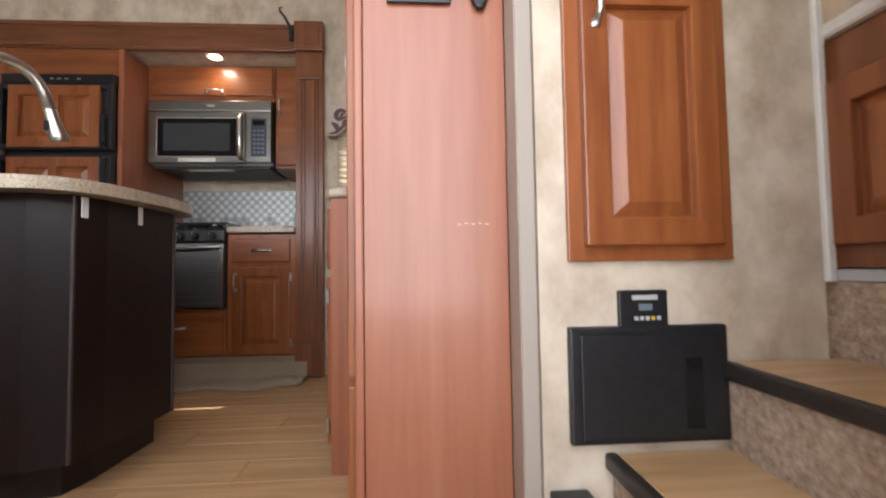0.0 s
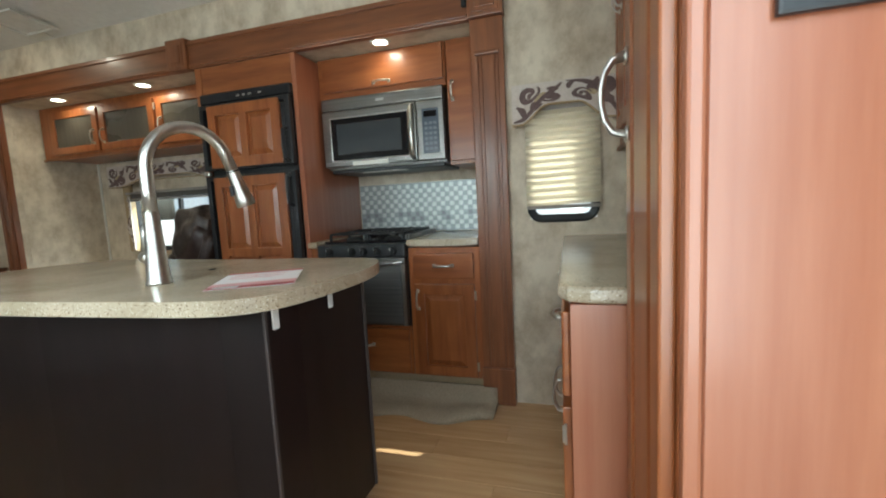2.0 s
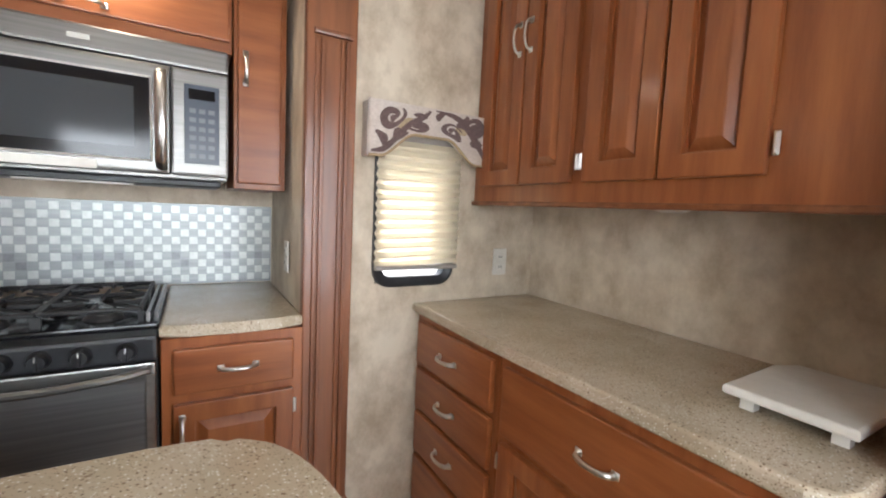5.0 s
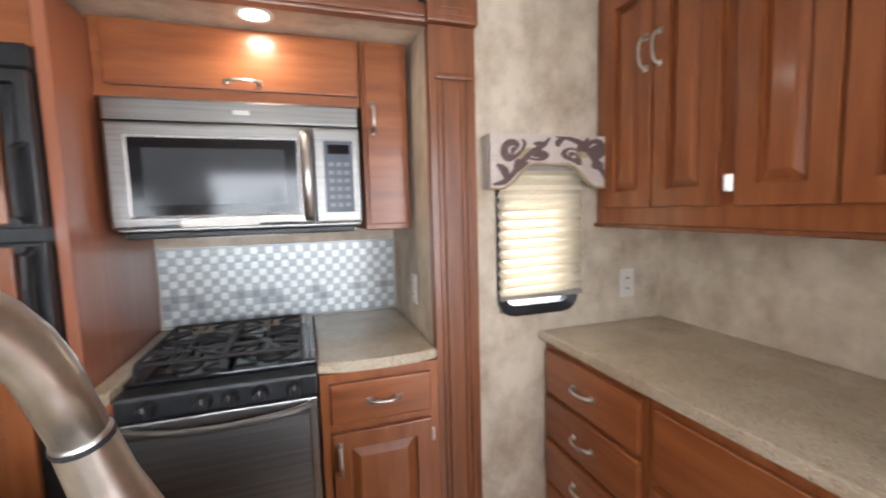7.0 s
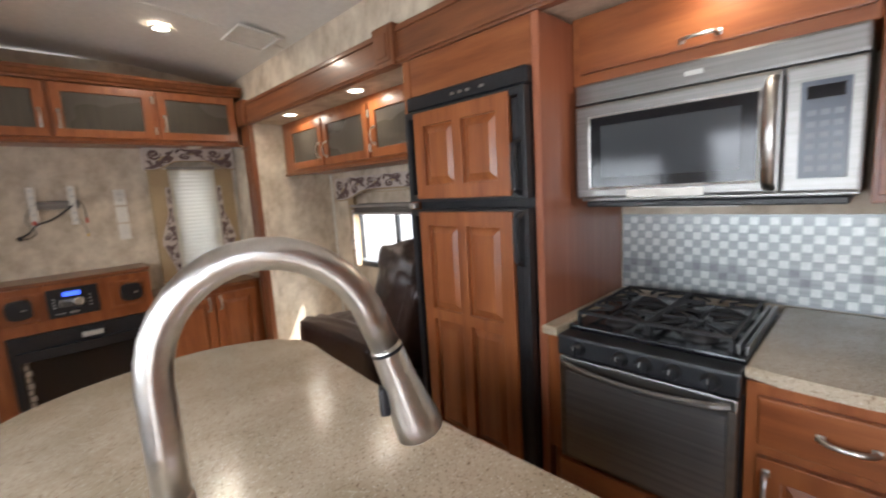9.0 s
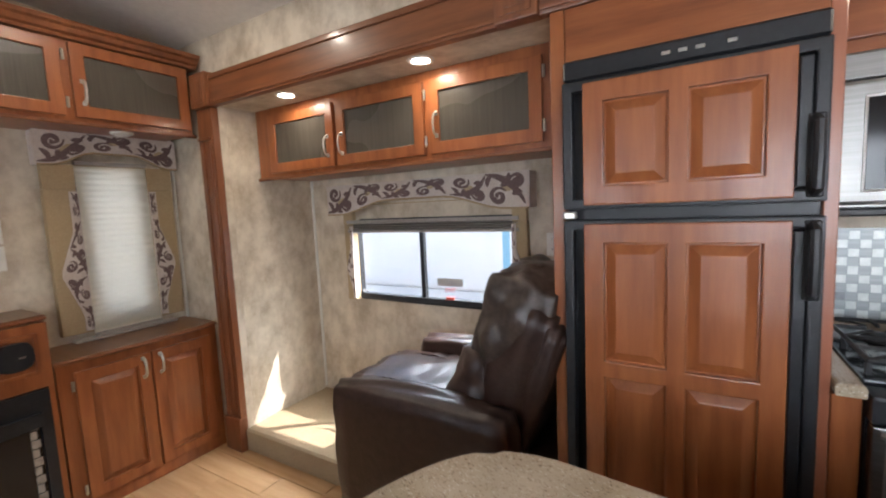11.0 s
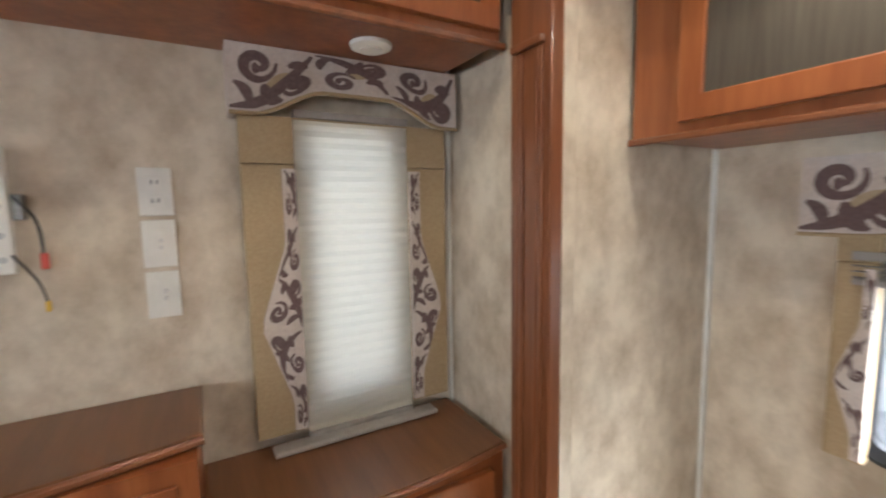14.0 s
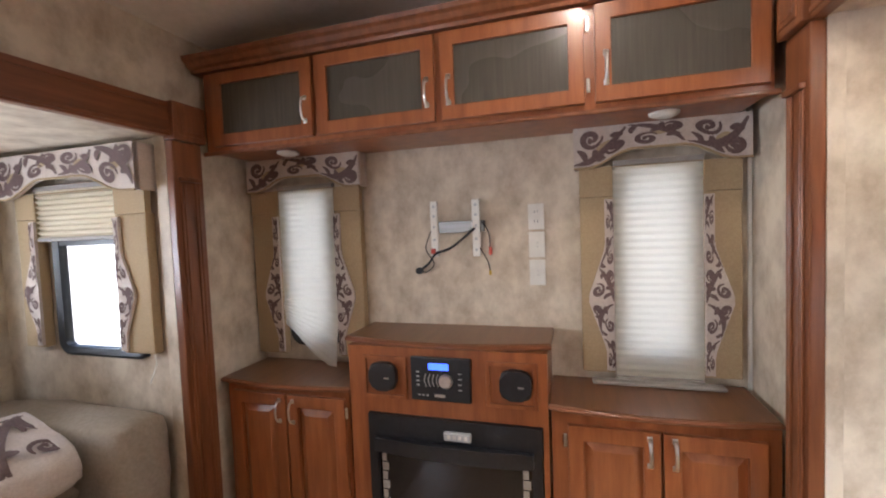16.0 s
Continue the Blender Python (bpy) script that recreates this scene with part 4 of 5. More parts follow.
for gx0, gx1 in ((0.022, 0.252), (0.262, 0.485)):
    gm, gh = (gx0 + gx1) / 2, (gx1 - gx0) / 2
    k = bmesh.new()
    for x in (gx0, gx1):
        box(k, x - 0.005, x + 0.005, 0.085, 0.54, 0.506, 0.519, 0.003)
    for y in (0.09, 0.312, 0.535):
        box(k, gx0, gx1, y - 0.005, y + 0.005, 0.507, 0.518, 0.003)
    for cy in (0.20, 0.425):
        box(k, gx0, gm - 0.035, cy - 0.004, cy + 0.004, 0.508, 0.521, 0.002)
        box(k, gm + 0.035, gx1, cy - 0.004, cy + 0.004, 0.508, 0.521, 0.002)
        box(k, gm - 0.004, gm + 0.004, cy + 0.035, cy + 0.108, 0.508, 0.521, 0.002)
        box(k, gm - 0.004, gm + 0.004, cy - 0.108, cy - 0.035, 0.508, 0.521, 0.002)
        for sx in (-1, 1):
            for sy in (-1, 1):
                tube(k, [(gm + sx * gh * 0.95, cy + sy * 0.10, 0.513), (gm + sx * gh * 0.55, cy + sy * 0.062, 0.516), (gm + sx * 0.03, cy + sy * 0.03, 0.515)], 0.0045, 6)
    for x in (gx0, gx1):
        for y in (0.09, 0.312, 0.535):
            box(k, x - 0.006, x + 0.006, y - 0.006, y + 0.006, 0.475, 0.507)
    part("grate", k, IRON, sv)
for x in (0.500, 0.519):
    part("side_rail", cube(x, x + 0.010, 0.07, 0.55, 0.476, 0.505, bev=0.003, seg=2), STEEL, sv, "bright steel side rail")
bs = thing("backsplash", pose(-1.42, 3.355, 0.891), "brushed metal backsplash with a checker of small squares, their sheen coloured in", "backsplash")
part("sheet", cube(0, 0.985, -0.004, 0, 0, 0.335), grain("grey_brushed_sheet", (0.27, 0.29, 0.29), (0.37, 0.39, 0.385), 0.42, (2, 90, 90), 4, (0.8, 0.82, 0.84), 3.0, 0.02, metal=0.8), bs, "brushed metal sheet")
# Chip colours imitate how squares brushed in different directions reflect.
TILE_L = grain("painted_sheen_chip", (0.50, 0.525, 0.51), (0.62, 0.64, 0.62), 0.40, (40, 40, 40), 3, metal=0.7)
TILE_D = grain("painted_dull_chip", (0.20, 0.21, 0.22), (0.28, 0.29, 0.30), 0.4, (40, 40, 40), 3, metal=0.8)
chips = {}
for nm, mt in (("l", TILE_L), ("d", TILE_D)):
    bm = cube(-0.0145, 0.0145, -0.0058, -0.0042, -0.0145, 0.0145, bev=0.0006)
    chips[nm] = bpy.data.meshes.new("chip")
    bm.to_mesh(chips[nm])
    bm.free()
    chips[nm].materials.append(mt)
rnd = random.Random(4)
for i in range(31):
    for j in range(10):
        if (i + j) % 2:
            continue
        o = new("chip", chips["d" if j in (2, 3) and rnd.random() < 0.35 else "l"])
        o.parent = bs
        o.matrix_basis = pose(0.021 + i * 0.0314, 0, 0.024 + j * 0.0318)

mw = thing("microwave", pose(-1.40, 2.90, 1.31), "stainless over-range microwave with a dark window", "microwave")
part("body", cube(0, 0.762, 0.03, 0.40, 0.0, 0.416, bev=0.004), STEEL, mw)
part("vent_band", cube(0.0, 0.762, -0.012, 0.029, 0.345, 0.416, bev=0.008, seg=2), STEEL, mw)
d = part("microwave_door", cube(0.0, 0.60, -0.018, 0.029, 0.012, 0.341, bev=0.01, seg=2), STEEL, mw)
part("window_trim", frame_bm(0.055, 0.555, 0.045, 0.30, 0.006, 0.004), NICKEL, d).matrix_basis = pose(0, -0.018, 0)
part("window", cube(0.062, 0.548, -0.021, -0.0185, 0.052, 0.293), GLOSSBLACK, d, "dark glass")
part("window_screen", cube(0.10, 0.51, -0.0225, -0.0212, 0.085, 0.262), plain("grey_mesh_glass", (0.05, 0.055, 0.06), 0.1), d)
part("label_strip", cube(0.19, 0.42, -0.0215, -0.019, 0.014, 0.04), WHITE, d)
hb = bmesh.new()
tube(hb, [(0.578, -0.02, 0.03), (0.578, -0.05, 0.05), (0.578, -0.06, 0.17), (0.578, -0.05, 0.30), (0.578, -0.02, 0.32)], 0.017, 10, 0.6)
part("handle", hb, NICKEL, d, "curved steel bar handle", smooth=True)
cp = part("control_panel", cube(0.602, 0.762, -0.018, 0.029, 0.012, 0.341, bev=0.008, seg=2), STEEL, mw)
part("keypad", cube(0.638, 0.735, -0.021, -0.0182, 0.05, 0.295, bev=0.002), plain("grey_keypad", (0.07, 0.085, 0.11), 0.25), cp)
part("display", cube(0.65, 0.723, -0.0222, -0.0212, 0.25, 0.282), GLOSSBLACK, cp)
for j in range(6):
    for i in range(3):
        part("key", cube(0.652 + i * 0.026, 0.67 + i * 0.026, -0.0222, -0.0212, 0.068 + j * 0.028, 0.082 + j * 0.028), plain("key_grey", (0.13, 0.15, 0.18), 0.3) if not (i or j) else bpy.data.materials["key_grey"], cp)
part("under_grille", cube(0.02, 0.742, 0.03, 0.38, -0.022, -0.001, bev=0.004), BLACK, mw)
part("task_light", cube(0.22, 0.50, 0.04, 0.08, -0.026, -0.022), WHITE, mw)
part("badge", cube(0.36, 0.41, -0.0135, -0.0118, 0.372, 0.386, bev=0.002), GREYLABEL, mw)
cabinet("overhead_cabinet", pose(-1.425, 2.925, 1.73), 0.80, 0.236, 0.43, [("lift", 0.035, 0.79, 0.035, 0.225, 0.42, 0.06, "h", None)], "cherry lift-up cabinet over the microwave", material=WOODH)
cabinet("overhead_cabinet", pose(-0.62, 2.925, 1.29), 0.168, 0.676, 0.43, [("lift", 0.012, 0.15, 0.02, 0.655, 0.035, 0.40, "v", None)], "narrow cherry cabinet beside the microwave")
outlet(pose(-0.436, 2.95, 1.05, 0, 0, E), group="ivory wall plates")

# cupboards over the recliner
cabinet("overhead_cabinet", pose(-3.95, 2.96, 1.575), 1.815, 0.39, 0.395,
        [("glass", 0.125, 0.625, 0.025, 0.345, 0.585, 0.13, "v", None), ("glass", 0.65, 1.175, 0.025, 0.345, 0.685, 0.13, "v", 1.184), ("glass", 1.205, 1.715, 0.025, 0.345, 1.245, 0.15, "v", 1.722)],
        "cherry overhead cabinet with three dark glass doors over the recliner")
lp = part("trim", cube(-3.955, -2.131, 2.945, 2.962, 1.562, 1.578, bev=0.004), TRIMH)
structure(lp, "stained lip under the overhead cabinet", "trim")
outlet(pose(-2.32, 3.358, 1.16, 0, 0, N))
outlet(pose(-2.32, 3.358, 1.03, 0, 0, N))
hk = thing("black_hook", pose(-0.45, 2.675, 2.04), "black metal hook on the wood header", "hook")
bm = bmesh.new()
tube(bm, [(0, 0, 0), (-0.005, -0.012, 0.05), (-0.03, -0.02, 0.10), (-0.055, -0.025, 0.13), (-0.06, -0.03, 0.15), (-0.045, -0.03, 0.155)], [0.012, 0.01, 0.008, 0.007, 0.006, 0.005], 8)
part("stem", bm, IRON, hk)
part("mount", cube(-0.012, 0.012, -0.004, 0.014, -0.03, 0.03, bev=0.003), IRON, hk)
recessed_light(-0.95, 2.80, 1.966, 0.5)
recessed_light(-3.52, 2.83, 1.966, 0.6)
recessed_light(-2.70, 2.83, 1.966, 0.6)
recessed_light(-3.56, 2.12, 2.402, 1.8)
cv = thing("ceiling_vent", pose(-3.27, 2.52, 2.357, -6.5, 0, 0), "square white vent cover on the ceiling", "vent")
part("frame", plate(-0.145, 0.145, -0.125, 0.125, 0, 0.012, [(-0.125, 0.125, -0.105, 0.105)]), WHITE, cv).matrix_basis = pose(0, 0, -0.014, -90, 0, 0)
part("cover", cube(-0.124, 0.124, -0.104, 0.104, -0.012, -0.004, bev=0.003), WHITE, cv)

# ---- counter opposite, pantry, entry ----
cu = cabinet("drawer_cabinet", pose(0.02, 2.735, 0, 0, 0, E), 0.52, 0.853, 0.555,
             [("drawer", 0.03, 0.50, 0.665, 0.825, 0.26, 0.745, "h", None), ("drawer", 0.03, 0.50, 0.49, 0.645, 0.26, 0.57, "h", None), ("drawer", 0.03, 0.50, 0.315, 0.47, 0.26, 0.395, "h", None), ("drawer", 0.03, 0.50, 0.10, 0.295, 0.26, 0.2, "h", None)],
             "cherry cabinet with four drawers against the wall", group="base cabinets by the pantry")
bpc = cabinet("base_cabinet", pose(0.02, 2.214, 0, 0, 0, E), 0.735, 0.853, 0.555,
        [("drawer", 0.03, 0.70, 0.63, 0.825, 0.36, 0.73, "h", None), ("door", 0.03, 0.36, 0.08, 0.605, 0.315, 0.50, "v", 0.024), ("door", 0.37, 0.70, 0.08, 0.605, 0.415, 0.50, "v", 0.708)],
        "cherry base cabinet with a wide drawer over two doors", group="base cabinets by the pantry")
part("end_panel", cube(0.736, 0.740, 0.0, 0.55, 0.0, 0.852), LAMINATE, bpc, "smooth cherry laminate end")
c2 = thing("countertop", pose(0, 0, 0.855), "speckled beige solid-surface counter by the pantry", "countertop")
part("slab", prism(bmesh.new(), [(0.575, 2.735), (0.575, 1.462), (0.06, 1.462), (0.015, 1.475), (-0.005, 1.51), (-0.008, 2.3), (-0.01, 2.735)], 0, 0.035, 0.011, 3), STONE, c2)
up = cabinet("overhead_cabinet", pose(0.25, 2.735, 1.29, 0, 0, E), 1.27, 0.83, 0.325,
             [("door", 0.06, 0.285, 0.06, 0.80, 0.262, 0.55, "v", None), ("door", 0.295, 0.52, 0.06, 0.80, 0.318, 0.55, "v", 0.545), ("door", 0.57, 0.795, 0.06, 0.80, 0.765, 0.66, "v", 0.557), ("door", 0.805, 1.03, 0.06, 0.80, 0.835, 0.66, "v", 1.045)],
             "cherry overhead cabinets with raised-panel doors")
structure(part("trim", cube(0.237, 0.256, 1.466, 2.737, 1.276, 1.292, bev=0.004), TRIMH), "stained lip under the overhead cabinets", "trim")
puck_light(0.42, 2.0, 1.289)
outlet(pose(0.40, 2.739, 1.04, 0, 0, N))
ty = thing("white_cover", pose(0.31, 1.60, 0.891, 0, 0, 0), "white plastic tray cover lying on the counter", "tray cover")
part("tray", prism(bmesh.new(), [(-0.15, -0.10), (0.15, -0.10), (0.15, 0.09), (0.09, 0.115), (-0.145, 0.105)], 0.025, 0.045, 0.006), WHITE, ty)
for x, y in ((-0.11, -0.07), (0.1, -0.07), (-0.11, 0.07), (0.08, 0.07)):
    part("foot", cube(x - 0.012, x + 0.012, y - 0.012, y + 0.012, 0, 0.026), WHITE, ty)

pn = thing("pantry", pose(0.146, 1.101, 0), "tall cherry pantry cabinet with a smooth laminate end panel", "cabinet")
part("body", cube(0.0, 0.354, 0.02, 0.358, 0, 2.25, bev=0.002), WOOD, pn)
ep = part("end_panel", cube(0.022, 0.354, 0.0, 0.019, 0, 2.25, bev=0.002), LAMINATE, pn, "smooth cherry laminate end panel")
part("corner_stile", cube(0.0, 0.021, -0.004, 0.019, 0, 2.25, bev=0.005, seg=2), LAMINATE, pn)
for z0, z1, hz in ((0.08, 0.36, None), (0.38, 2.2, 1.25)):
    dd = panel_part(pn, -0.33, -0.03, z0, z1)
    dd.matrix_basis = pose(0, 0.0, 0, 0, 0, E)
    if hz:
        pull(dd, -0.305, hz, "v").scale = (1.3, 1.4, 1.4)
scm = plain("pale_scratch", (0.62, 0.42, 0.34), 0.5)
sb = bmesh.new()
for i in range(5):
    x = 0.30 - i * 0.016
    box(sb, x, x + 0.009, -0.0006, 0.0004, 0.727 + 0.002 * (i % 2), 0.730 + 0.002 * (i % 2))
part("scratches", sb, scm, pn, "short pale scratch marks")
tp = thing("tank_monitor", pose(0.30, 1.10, 1.28), "black tank and battery monitor panel on the pantry side", "control panel")
part("plate", cube(-0.075, 0.075, -0.012, -0.001, -0.035, 0.06, bev=0.004, seg=2), BLACK, tp)
for i in range(5):
    part("switch", cube(-0.06 + i * 0.026, -0.045 + i * 0.026, -0.016, -0.012, -0.02, -0.004, bev=0.002), plain("switch_grey", (0.2, 0.21, 0.22), 0.4) if not i else bpy.data.materials["switch_grey"], tp)
bm = bmesh.new()
tube(bm, [(0, -0.012, 0.03), (0, -0.022, 0.03)], 0.02, 18)
part("dial", bm, WHITE, tp)
rm = thing("remote_control", pose(0.442, 1.10, 1.29), "rounded black remote control in its wall holder", "remote control")
bm = bmesh.new()
prism(bm, [(0.024 * math.cos(a * 0.3142) , 0.06 * math.sin(a * 0.3142)) for a in range(20)], 0.001, 0.02, 0.006)
part("case", bm, BLACK, rm).matrix_basis = pose(0, 0, 0, 90, 0, 0)
part("button", cube(-0.008, 0.008, -0.023, -0.0205, -0.03, -0.018, bev=0.002), GREYLABEL, rm)
sx = thing("small_black_box", pose(0.585, 1.0, 0.125), "small black box low on the wall", "wall box")
part("case", cube(-0.035, 0.045, -0.05, -0.001, -0.05, 0.05, bev=0.006, seg=2), BLACK, sx)

kd = thing("recessed_cabinet", pose(0.60, 1.0, 0.637), "cherry raised-panel cabinet door set in the entry wall", "cabinet")
part("frame", frame_bm(0, 0.355, 0, 0.62, 0.045, 0.014), WOOD, kd)
dk = panel_part(kd, 0.032, 0.322, 0.032, 0.588)
dk.matrix_basis = pose(0, -0.0145, 0)
pull(dk, 0.062, 0.54)
th = thing("control_panel", pose(0.703, 1.0, 0.498), "small black control panel with pale display and buttons", "control panel")
part("plate", cube(0, 0.105, -0.012, -0.001, 0, 0.078, bev=0.004, seg=2), BLACK, th)
part("display", cube(0.028, 0.082, -0.0138, -0.0122, 0.058, 0.068), GREYLABEL, th)
part("display", cube(0.042, 0.07, -0.0138, -0.0122, 0.036, 0.05), plain("dim_lcd", (0.16, 0.2, 0.23), 0.2), th)
for i in range(5):
    part("button", cube(0.032 + i * 0.012, 0.04 + i * 0.012, -0.0138, -0.0122, 0.016, 0.024), YELLOWM if i == 3 else GREYLABEL, th)
bk = thing("breaker_panel", pose(0.594, 1.0, 0.266), "dark grey converter panel with a slotted handle in the wall", "electrical panel")
part("frame", cube(0, 0.335, -0.02, -0.001, 0, 0.237, bev=0.006, seg=2), BLACK, bk)
part("door", cube(0.02, 0.32, -0.028, -0.0205, 0.012, 0.222, bev=0.005, seg=2), BLACK, bk)
part("slot", cube(0.235, 0.272, -0.0295, -0.0275, 0.03, 0.172, bev=0.002), GLOSSBLACK, bk)

# stairs to the raised front
for i, (x, z, z0) in enumerate(((0.68, 0.245, 0.0), (0.93, 0.422, 0.0))):
    sp = thing("stair_step", pose(x, 0, 0), "carpeted stair step with a wood-look tread and dark nosing", "stair step", "entry stairs")
    part("riser", cube(0, 0.248 if i == 0 else 0.265, 0.425, 0.995, z0, z - 0.022, bev=0.004), RISER, sp, "beige loop carpet")
    part("tread", cube(0.012, 0.249 if i == 0 else 0.265, 0.425, 0.995, z - 0.021, z, bev=0.002), FLOOR, sp)
    part("nosing", cube(-0.016, 0.011, 0.425, 0.995, z - 0.032, z + 0.004, bev=0.01, seg=3), RUBBER, sp)
sp = thing("stair_step", pose(1.196, 0, 0), "tall carpeted riser under the raised cabinet", "stair step", "entry stairs")
part("riser", cube(0, 0.06, 0.425, 1.19, 0, 0.585), RISER, sp)
part("nosing", cube(-0.006, 0.06, 0.425, 1.19, 0.586, 0.612, bev=0.004), GREYLABEL, sp)
cabinet("wall_cabinet", pose(1.20, 1.19, 0.615, 0, 0, E), 0.765, 0.50, 0.055,
        [("door", 0.20, 0.44, 0.05, 0.40, 0.41, 0.33, "v", None), ("door", 0.45, 0.69, 0.05, 0.40, 0.48, 0.33, "v", None)], "dark cherry cabinet above the stairs", material=TRIM)
structure(part("trim", cube(1.18, 1.256, 0.425, 1.19, 1.117, 1.15, bev=0.006), WHITE), "off-white ledge over the stair cabinet", "trim")

# ---- island ----
OUT = spline([(-0.655, 1.335), (-0.60, 1.45), (-0.575, 1.68), (-0.60, 1.86), (-0.665, 1.96), (-0.80, 1.995), (-1.3, 1.995), (-1.75, 2.03), (-1.98, 2.05), (-2.11, 1.985), (-2.20, 1.80), (-2.20, 1.60), (-2.155, 1.42), (-2.06, 1.285), (-1.9, 1.245), (-1.5, 1.235), (-1.0, 1.262), (-0.76, 1.285)], 5)
isl = thing("kitchen_island", pose(0, 0, 0), "espresso brown kitchen island base with rounded end panels", "kitchen island")
BODY = [(-0.685, 1.39), (-0.665, 1.50), (-0.655, 1.83), (-0.72, 1.945), (-1.95, 1.955), (-2.08, 1.88), (-2.1, 1.6), (-2.04, 1.36), (-1.4, 1.345), (-0.78, 1.355)]
part("body", prism(bmesh.new(), BODY, 0.1, 0.853), ESPRESSO, isl)
kick = [(-1.38 + (x + 1.38) * 0.94, 1.65 + (y - 1.65) * 0.86) for x, y in BODY]
part("toe_kick", prism(bmesh.new(), kick, 0.001, 0.0995), ESPRESSO, isl)
for x, y in ((-0.682, 1.392), (-0.652, 1.835)):
    part("seam_strip", cube(x - 0.004, x + 0.004, y - 0.006, y + 0.006, 0.1, 0.85, bev=0.002), FLUTE, isl, "pale edge strip")
BR = plain("white_bracket", (0.8, 0.8, 0.79), 0.35)
for x, y, r in ((-0.676, 1.42, 80), (-0.655, 1.635, 88)):
    bkt = part("bracket", cube(-0.011, 0.011, -0.005, 0.0, -0.062, -0.001, bev=0.002), BR, isl, "small white angle bracket")
    box_top = pose(x, y, 0.852, 0, 0, r)
    bkt.matrix_basis = box_top
c3 = thing("countertop", pose(0, 0, 0.854), "speckled beige solid-surface island top with rounded edges", "countertop")
part("slab", prism(bmesh.new(), OUT, 0, 0.036, 0.012, 3), STONE, c3)
bm = bmesh.new()
tube(bm, [(-1.166, 1.73, 0.0362), (-1.166, 1.73, 0.0372)], 0.013, 16)
part("hole", bm, GLOSSBLACK, c3, "small dark tap hole")
fa = thing("faucet", pose(-1.10, 1.476, 0.89, 0, 0, -26), "brushed nickel gooseneck faucet with pull-down head", "faucet")
bm = bmesh.new()
tube(bm, [(0, 0, 0), (0, 0, 0.006), (0, 0, 0.012), (0, 0, 0.10), (0, 0, 0.203), (0, 0, 0.205)], [0.033, 0.033, 0.030, 0.0245, 0.0195, 0.0185], 20)
part("base", bm, NICKEL, fa, smooth=True)
bm = bmesh.new()
arc = [(0, 0, 0.2055), (0, 0, 0.26), (0, 0, 0.325)]
for i in range(1, 15):
    a = math.pi - math.pi * 0.86 * i / 14
    arc.append((0.0, 0.112 + 0.112 * math.cos(a), 0.325 + 0.122 * math.sin(a)))
arc.append((0.0, arc[-1][1] + 0.018, arc[-1][2] - 0.05))
tube(bm, arc, 0.0175, 16)
part("spout", bm, NICKEL, fa, smooth=True)
bm = bmesh.new()
e = Vector(arc[-1])
dn = Vector((0, 0.035, -0.115)).normalized()
tube(bm, [e + dn * t for t in (0.0, 0.004, 0.01, 0.05, 0.10, 0.118, 0.12)], [0.0165, 0.019, 0.019, 0.021, 0.028, 0.029, 0.024], 18)
hd = part("spray_head", bm, NICKEL, fa, smooth=True)
bm = bmesh.new()
tube(bm, [e + dn * 0.004, e + dn * 0.008], 0.0198, 18)
part("collar", bm, BLACK, hd)
part("button", cube(-0.008, 0.008, e.y - 0.032 + 0.02, e.y - 0.012 + 0.012, e.z - 0.085, e.z - 0.05, bev=0.004, seg=2), BLACK, hd)
bm = bmesh.new()
tube(bm, [(-0.02, -0.005, 0.075), (-0.05, -0.01, 0.075), (-0.075, -0.014, 0.075)], [0.018, 0.019, 0.016], 14)
lv = part("valve", bm, NICKEL, fa, smooth=True)
bm = bmesh.new()
tube(bm, [(-0.066, -0.012, 0.085), (-0.063, -0.012, 0.13), (-0.052, -0.01, 0.165)], [0.008, 0.006, 0.005], 10)
part("lever", bm, NICKEL, lv, smooth=True)
fl = thing("paper_flyer", pose(-0.825, 1.555, 0.8915, 0, 0, 30), "white sheet with dark red header and footer lying on the island", "flyer")
part("sheet", cube(-0.108, 0.108, -0.14, 0.14, 0, 0.0008), PAPERW, fl)
part("header_band", cube(-0.108, 0.108, 0.112, 0.14, 0.0009, 0.0013), RED, fl)
part("footer_band", cube(-0.108, 0.108, -0.14, -0.105, 0.0009, 0.0013), RED, fl)
part("tint_band", cube(-0.108, 0.108, -0.104, -0.06, 0.0009, 0.0012), PINK, fl)
for i in range(4):
    part("text_line", cube(-0.085, 0.06 - 0.02 * (i % 2), 0.08 - i * 0.022, 0.086 - i * 0.022, 0.0009, 0.0012), PINK, fl)
part("seal", cube(-0.09, -0.03, -0.132, -0.11, 0.0014, 0.0017), GREYLABEL, fl)
mtb = bmesh.new()
prev = None
for i in range(31):
    x = -1.36 + 1.0 * i / 30
    edge = 2.46 + 0.025 * math.sin(i * 0.5) + 0.05 * max(0, i - 24) / 6
    zt = 0.012 + (0.028 * abs(math.sin(i * 1.3)) if i > 24 else 0.006 * abs(math.sin(i * 0.7)))
    row = [mtb.verts.new(p) for p in ((x, edge, 0.002), (x, edge + 0.012, zt), (x, (edge + 2.69) / 2, zt + 0.004), (x, 2.66, 0.03), (x, 2.686, 0.10), (x, 2.694, 0.10), (x, 2.694, 0.001))]
    if prev:
        for k in range(6):
            mtb.faces.new((prev[k], prev[k + 1], row[k + 1], row[k]))
        mtb.faces.new((prev[6], prev[0], row[0], row[6]))
    else:
        mtb.faces.new(row)
    prev = row
mtb.faces.new(prev)
tagged(part("carpet_flap", mtb, MATC, None, "", True), "loose grey-brown carpet flap along the foot of the slide-out", "carpet")

